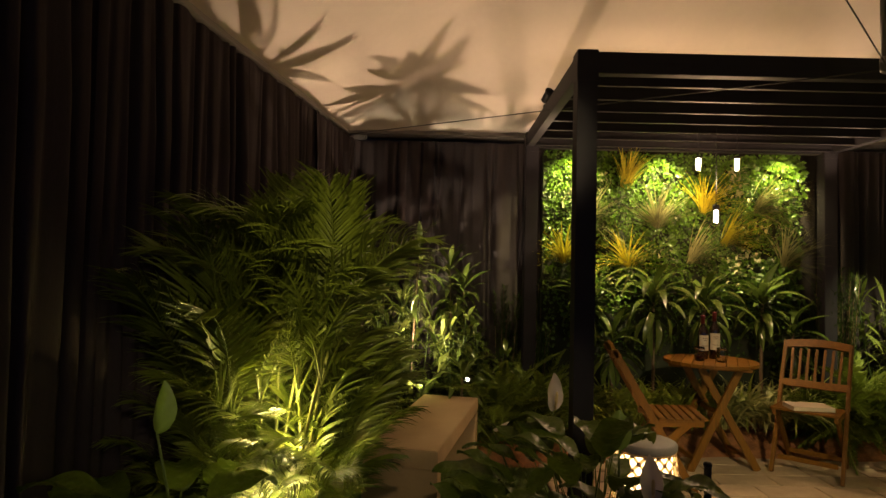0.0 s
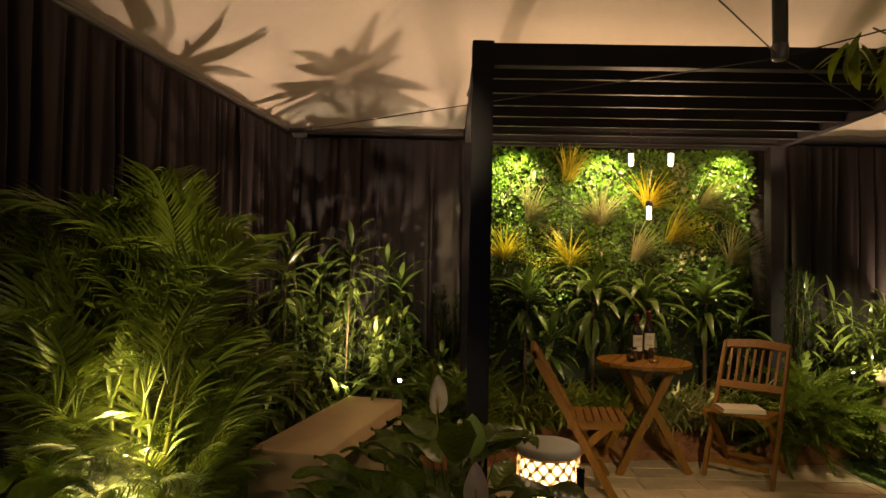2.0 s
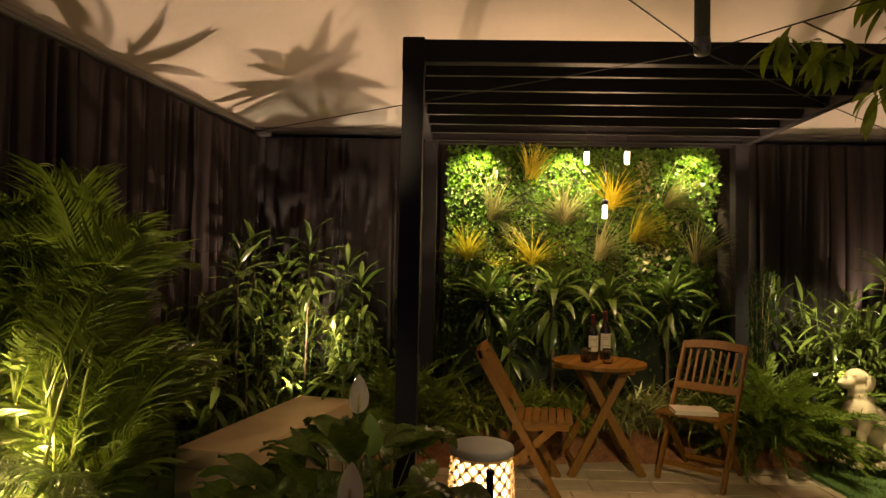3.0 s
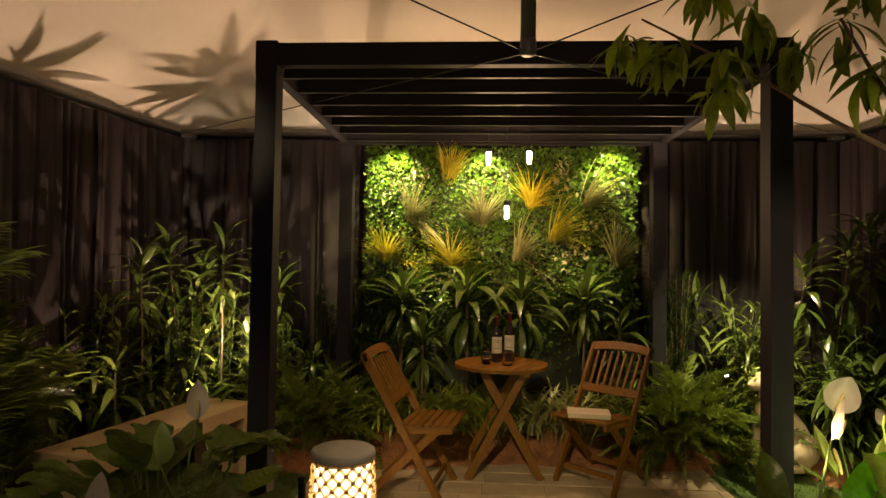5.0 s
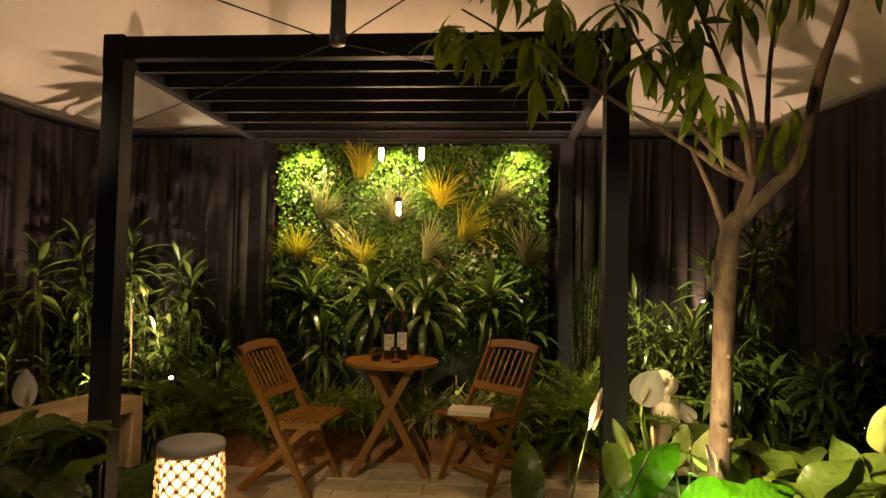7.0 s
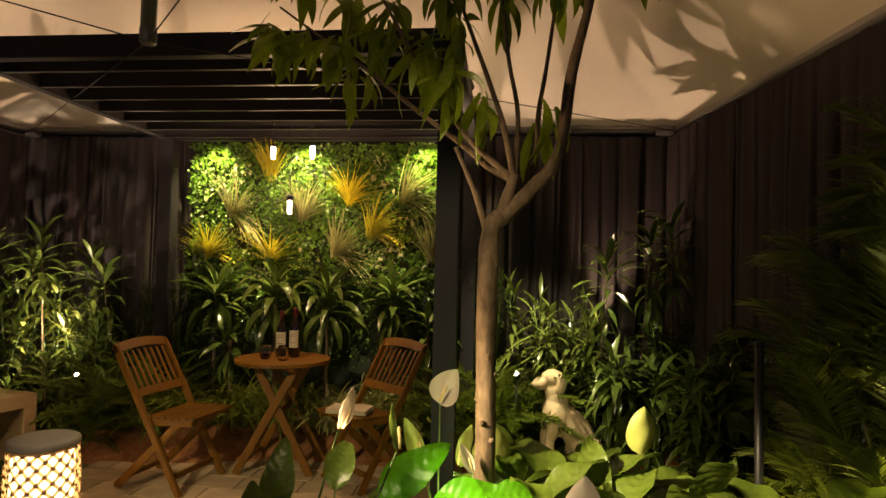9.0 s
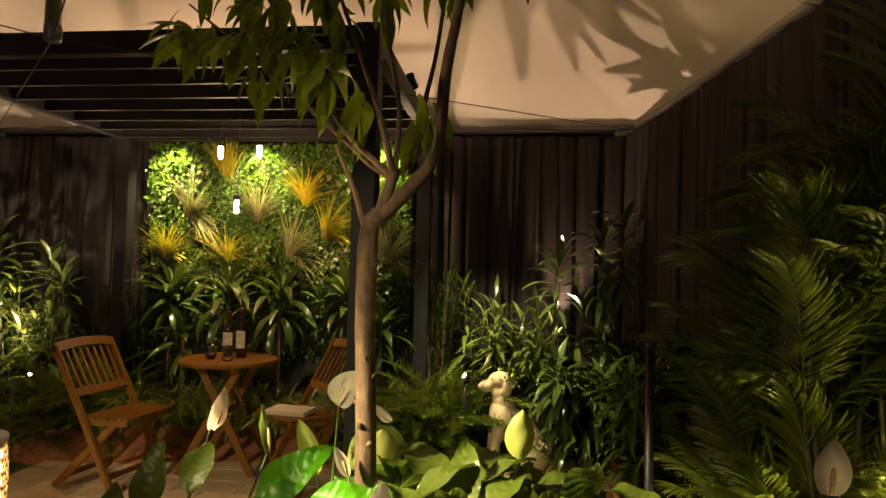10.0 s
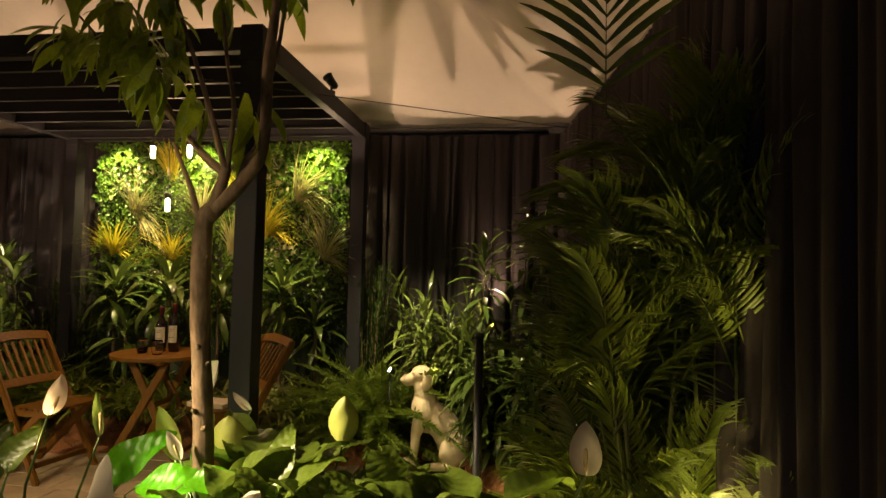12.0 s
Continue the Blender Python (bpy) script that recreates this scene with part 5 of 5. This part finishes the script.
o = Vector((3.60, 2.48, 0))


def limb(name, pts, r0, r1, parent):
    fine = []
    vs = [Vector(p) - o for p in pts]
    for i in range(len(vs) - 1):
        p0, p1, p2, p3 = vs[max(i - 1, 0)], vs[i], vs[i + 1], vs[min(i + 2, len(vs) - 1)]
        for k in range(5):
            t = k / 5
            fine.append(0.5 * (2 * p1 + (p2 - p0) * t + (2 * p0 - 5 * p1 + 4 * p2 - p3) * t * t + (3 * p1 - p0 - 3 * p2 + p3) * t ** 3))
    fine.append(vs[-1])
    n = len(fine)
    geo = Geo()
    geo.tube(fine, [(r0 + (r1 - r0) * i / (n - 1)) * (1 + 0.14 * noise.noise((i * 0.8, r0 * 90, 0))) for i in range(n)], 12)
    return part(name, geo, BARK, parent, smooth=True)


trunk = limb("trunk", [(3.60, 2.57, 0), (3.612, 2.56, 0.5), (3.618, 2.54, 0.8), (3.614, 2.50, 1.18), (3.622, 2.48, 1.50), (3.66, 2.48, 1.56)], 0.037, 0.030, tree)
for name, pts, r0, r1 in (
        ("limb", [(3.635, 2.48, 1.53), (3.758, 2.48, 1.655), (3.84, 2.45, 1.767), (3.871, 2.40, 2.009), (3.918, 2.35, 2.22), (3.95, 2.32, 2.45)], 0.026, 0.012),
        ("limb", [(3.65, 2.48, 1.54), (3.675, 2.48, 1.62), (3.70, 2.48, 1.70)], 0.024, 0.017),
        ("limb", [(3.612, 2.48, 1.50), (3.575, 2.48, 1.621), (3.551, 2.48, 1.678), (3.50, 2.48, 1.791)], 0.012, 0.006),
        ("branch", [(3.69, 2.48, 1.68), (3.60, 2.52, 1.74), (3.516, 2.55, 1.816), (3.326, 2.65, 1.974), (3.116, 2.75, 2.159), (2.885, 2.85, 2.339), (2.685, 2.95, 2.50)], 0.013, 0.004),
        ("branch", [(3.69, 2.48, 1.69), (3.56, 2.48, 1.80), (3.467, 2.48, 1.925), (3.365, 2.48, 2.081), (3.24, 2.48, 2.30)], 0.011, 0.005),
        ("branch", [(3.695, 2.48, 1.69), (3.663, 2.45, 1.841), (3.613, 2.45, 1.991), (3.542, 2.45, 2.182), (3.48, 2.45, 2.35)], 0.012, 0.005),
        ("branch", [(3.70, 2.48, 1.70), (3.706, 2.50, 1.91), (3.671, 2.50, 2.103), (3.638, 2.50, 2.40)], 0.010, 0.005),
        ("branch", [(3.71, 2.50, 1.70), (3.771, 2.55, 1.787), (3.778, 2.55, 1.924), (3.811, 2.60, 2.138), (3.846, 2.60, 2.42)], 0.012, 0.006)):
    limb(name, pts, r0, r1, tree)
for sz, sa in ((0.72, 2.8), (0.80, -0.6), (0.93, 3.3), (1.02, -0.2), (1.12, 2.6), (1.20, 0.4), (1.30, 3.0), (1.38, -0.5), (0.86, 4.4), (1.08, 4.9), (1.26, 4.2)):
    g = Geo()
    q = Vector((3.616, 2.57 - 0.06 * sz, sz)) - o
    g.tube([q + away(sa, 0.5) * 0.024, q + away(sa, 0.5) * 0.036, q + away(sa, 0.6) * 0.041], [0.011, 0.007, 0.004], 7)
    part("stub", g, BARK, tree, "short cut twig stub", smooth=True)
LANCE = [strap(LEAF_TREE, "leaf", w, d, 6, 0.22, 0.42) for w, d in ((0.24, 0.9), (0.22, 0.5), (0.26, 1.3))]
r = random.Random(11)
clusters = ((2.62, 2.98, 2.42, 10), (2.72, 2.90, 2.34, 10), (2.80, 2.90, 2.36, 9), (2.98, 2.80, 2.28, 11), (3.05, 2.72, 2.42, 10), (3.18, 2.66, 2.26, 10), (3.26, 2.52, 2.30, 9), (3.36, 2.50, 2.12, 9), (3.46, 2.46, 2.34, 9), (3.44, 2.42, 2.05, 7),
            (3.50, 2.46, 2.20, 8), (3.64, 2.50, 2.32, 7), (3.55, 2.44, 2.44, 9), (3.84, 2.58, 2.40, 8), (3.95, 2.35, 2.42, 9), (3.79, 2.46, 1.90, 5), (3.60, 2.47, 1.93, 4), (3.30, 2.44, 2.46, 10), (2.88, 2.70, 2.52, 10), (4.10, 2.42, 2.45, 8), (3.02, 2.92, 2.20, 6), (3.48, 2.40, 2.00, 6))
for cx, cy, cz, n in clusters:
    for k in range(int(n * 1.55)):
        az, el = k * 2.4 + r.uniform(-0.5, 0.5), r.uniform(-1.45, -0.05)
        hang("leaf", LANCE[k % 3], tree, Matrix.Translation(Vector((cx, cy, cz)) - o + Vector((r.gauss(0, 0.02), r.gauss(0, 0.02), r.gauss(0, 0.025)))) @ Matrix.Rotation(az, 4, "Z") @ Matrix.Rotation(-el, 4, "Y") @ Matrix.Rotation(r.uniform(-0.6, 0.6), 4, "X") @ Matrix.Scale(r.uniform(0.14, 0.215), 4))

# ---- mulch beds, turf and paving ----


def mulch_z(x, y):
    """Height of the mulch beds over the ground; under zero where there is none."""
    back = (y - min(4.62, 4.36 + 0.16 * max(0.0, x - 0.7)) - 0.03 * math.sin(x * 3.6)) * 0.42
    mound = 0.22 - ((x - 4.66) ** 2 + (y - 4.66) ** 2) * 1.7
    h = max(min(back, 0.17), min(mound, 0.22))
    if x > 3.68 and y < 4.86 and not mound > 0:
        h = -0.03
    return min(h, 0.22) + 0.018 * noise.noise((x * 7, y * 7, 0)) + 0.01 * noise.noise((x * 19, y * 19, 3))


g = Geo()
nx, ny = 150, 46
for j in range(ny + 1):
    for i in range(nx + 1):
        x, y = -0.75 + 5.85 * i / nx, 3.98 + 1.42 * j / ny
        if x < 0.66:
            z = mulch_z(x, y) - 0.6 * max(0, 0.66 - x) * max(0, 4.75 - y) * 4
        else:
            z = mulch_z(x, y)
        g.v.append(Vector((x, y, max(z, -0.03))))
for j in range(ny):
    for i in range(nx):
        a = j * (nx + 1) + i
        if max(g.v[q].z for q in (a, a + 1, a + nx + 1, a + nx + 2)) > -0.025:
            g.f.append((a, a + 1, a + nx + 2, a + nx + 1))
solo("mulch_bed", g, SOIL, "red-brown pine mulch bed behind the paving", "mulch", kind="structure", smooth=True)
g, r = Geo(), random.Random(31)
n = 0
while n < 7500:
    x, y = r.uniform(0.5, 4.95), r.uniform(4.25, 5.1)
    if r.random() < 0.2:
        x, y = r.gauss(4.64, 0.20), r.gauss(4.62, 0.18)
    z = mulch_z(x, y)
    n += 1
    if z < 0.0:
        continue
    a = r.uniform(0, 6.28)
    d = Vector((math.cos(a), math.sin(a), r.uniform(-0.1, 0.5)))
    ln = r.uniform(0.05, 0.13)
    p = Vector((x, y, z + r.uniform(0, 0.02)))
    s = d.cross(Vector((0, 0, 1))).normalized() * 0.0016
    e, mid = p + d * ln + Vector((0, 0, -0.02)), p + d * ln * 0.5 + Vector((0, 0, 0.012))
    g.add([p - s, p + s, mid - s, mid + s, e], [(0, 1, 3, 2), (2, 3, 4)])
solo("pine_straw", g, STRAW, "loose red-brown pine straw on the mulch", "pine straw", kind="stuff")

g, r = Geo(), random.Random(33)
for k in range(26000):
    if k % 2:
        x, y = r.uniform(3.62, 5.0), r.uniform(2.9, 4.95)
    else:
        x, y = r.uniform(-0.5, 0.86), r.uniform(2.9, 4.7)
    if mulch_z(x, y) > 0.0 and x > 0.5:
        continue
    a, h = r.uniform(0, 6.28), r.uniform(0.012, 0.028)
    s = Vector((math.cos(a), math.sin(a), 0)) * 0.0018
    p = Vector((x, y, -0.012))
    g.add([p - s, p + s, p + Vector((r.uniform(-0.012, 0.012), r.uniform(-0.012, 0.012), h))], [(0, 1, 2)])
solo("turf_blades", g, TURF_BLADE, "short green turf blades", "turf", kind="stuff")

pave = Geo()
pave.box(0.90, 0.9, -0.03, 3.60, 4.66, -0.006)
paving = solo("pavement", pave, JOINT, "tan stone pavers laid in courses with sand joints", "paving", kind="structure")
slabs = []
for v in range(5):
    g = Geo()
    lx = (0.395, 0.295, 0.395, 0.345, 0.395)[v]
    g.box(-lx / 2, -0.0975, 0, lx / 2, 0.0975, 0.012)
    me = g.mesh("paver", PAVER, bevel=0.004)
    slabs.append((lx, me))
r = random.Random(9)
for row in range(18):
    y = 1.06 + 0.1 + row * 0.2
    x = 0.905 - r.uniform(0.0, 0.2)
    while x < 3.60:
        lx, me = slabs[r.randrange(5)]
        x0, x1 = max(x, 0.905), min(x + lx, 3.598)
        if x1 - x0 > 0.06:
            hang("paver", me, paving, Matrix.Translation(((x0 + x1) / 2, y, -0.010 + r.uniform(-0.0015, 0.0015))) @ Matrix.Rotation(r.uniform(-0.006, 0.006), 4, "Z") @ Matrix.Diagonal(((x1 - x0) / lx, 1, 1, 1)))
        x += lx + 0.005
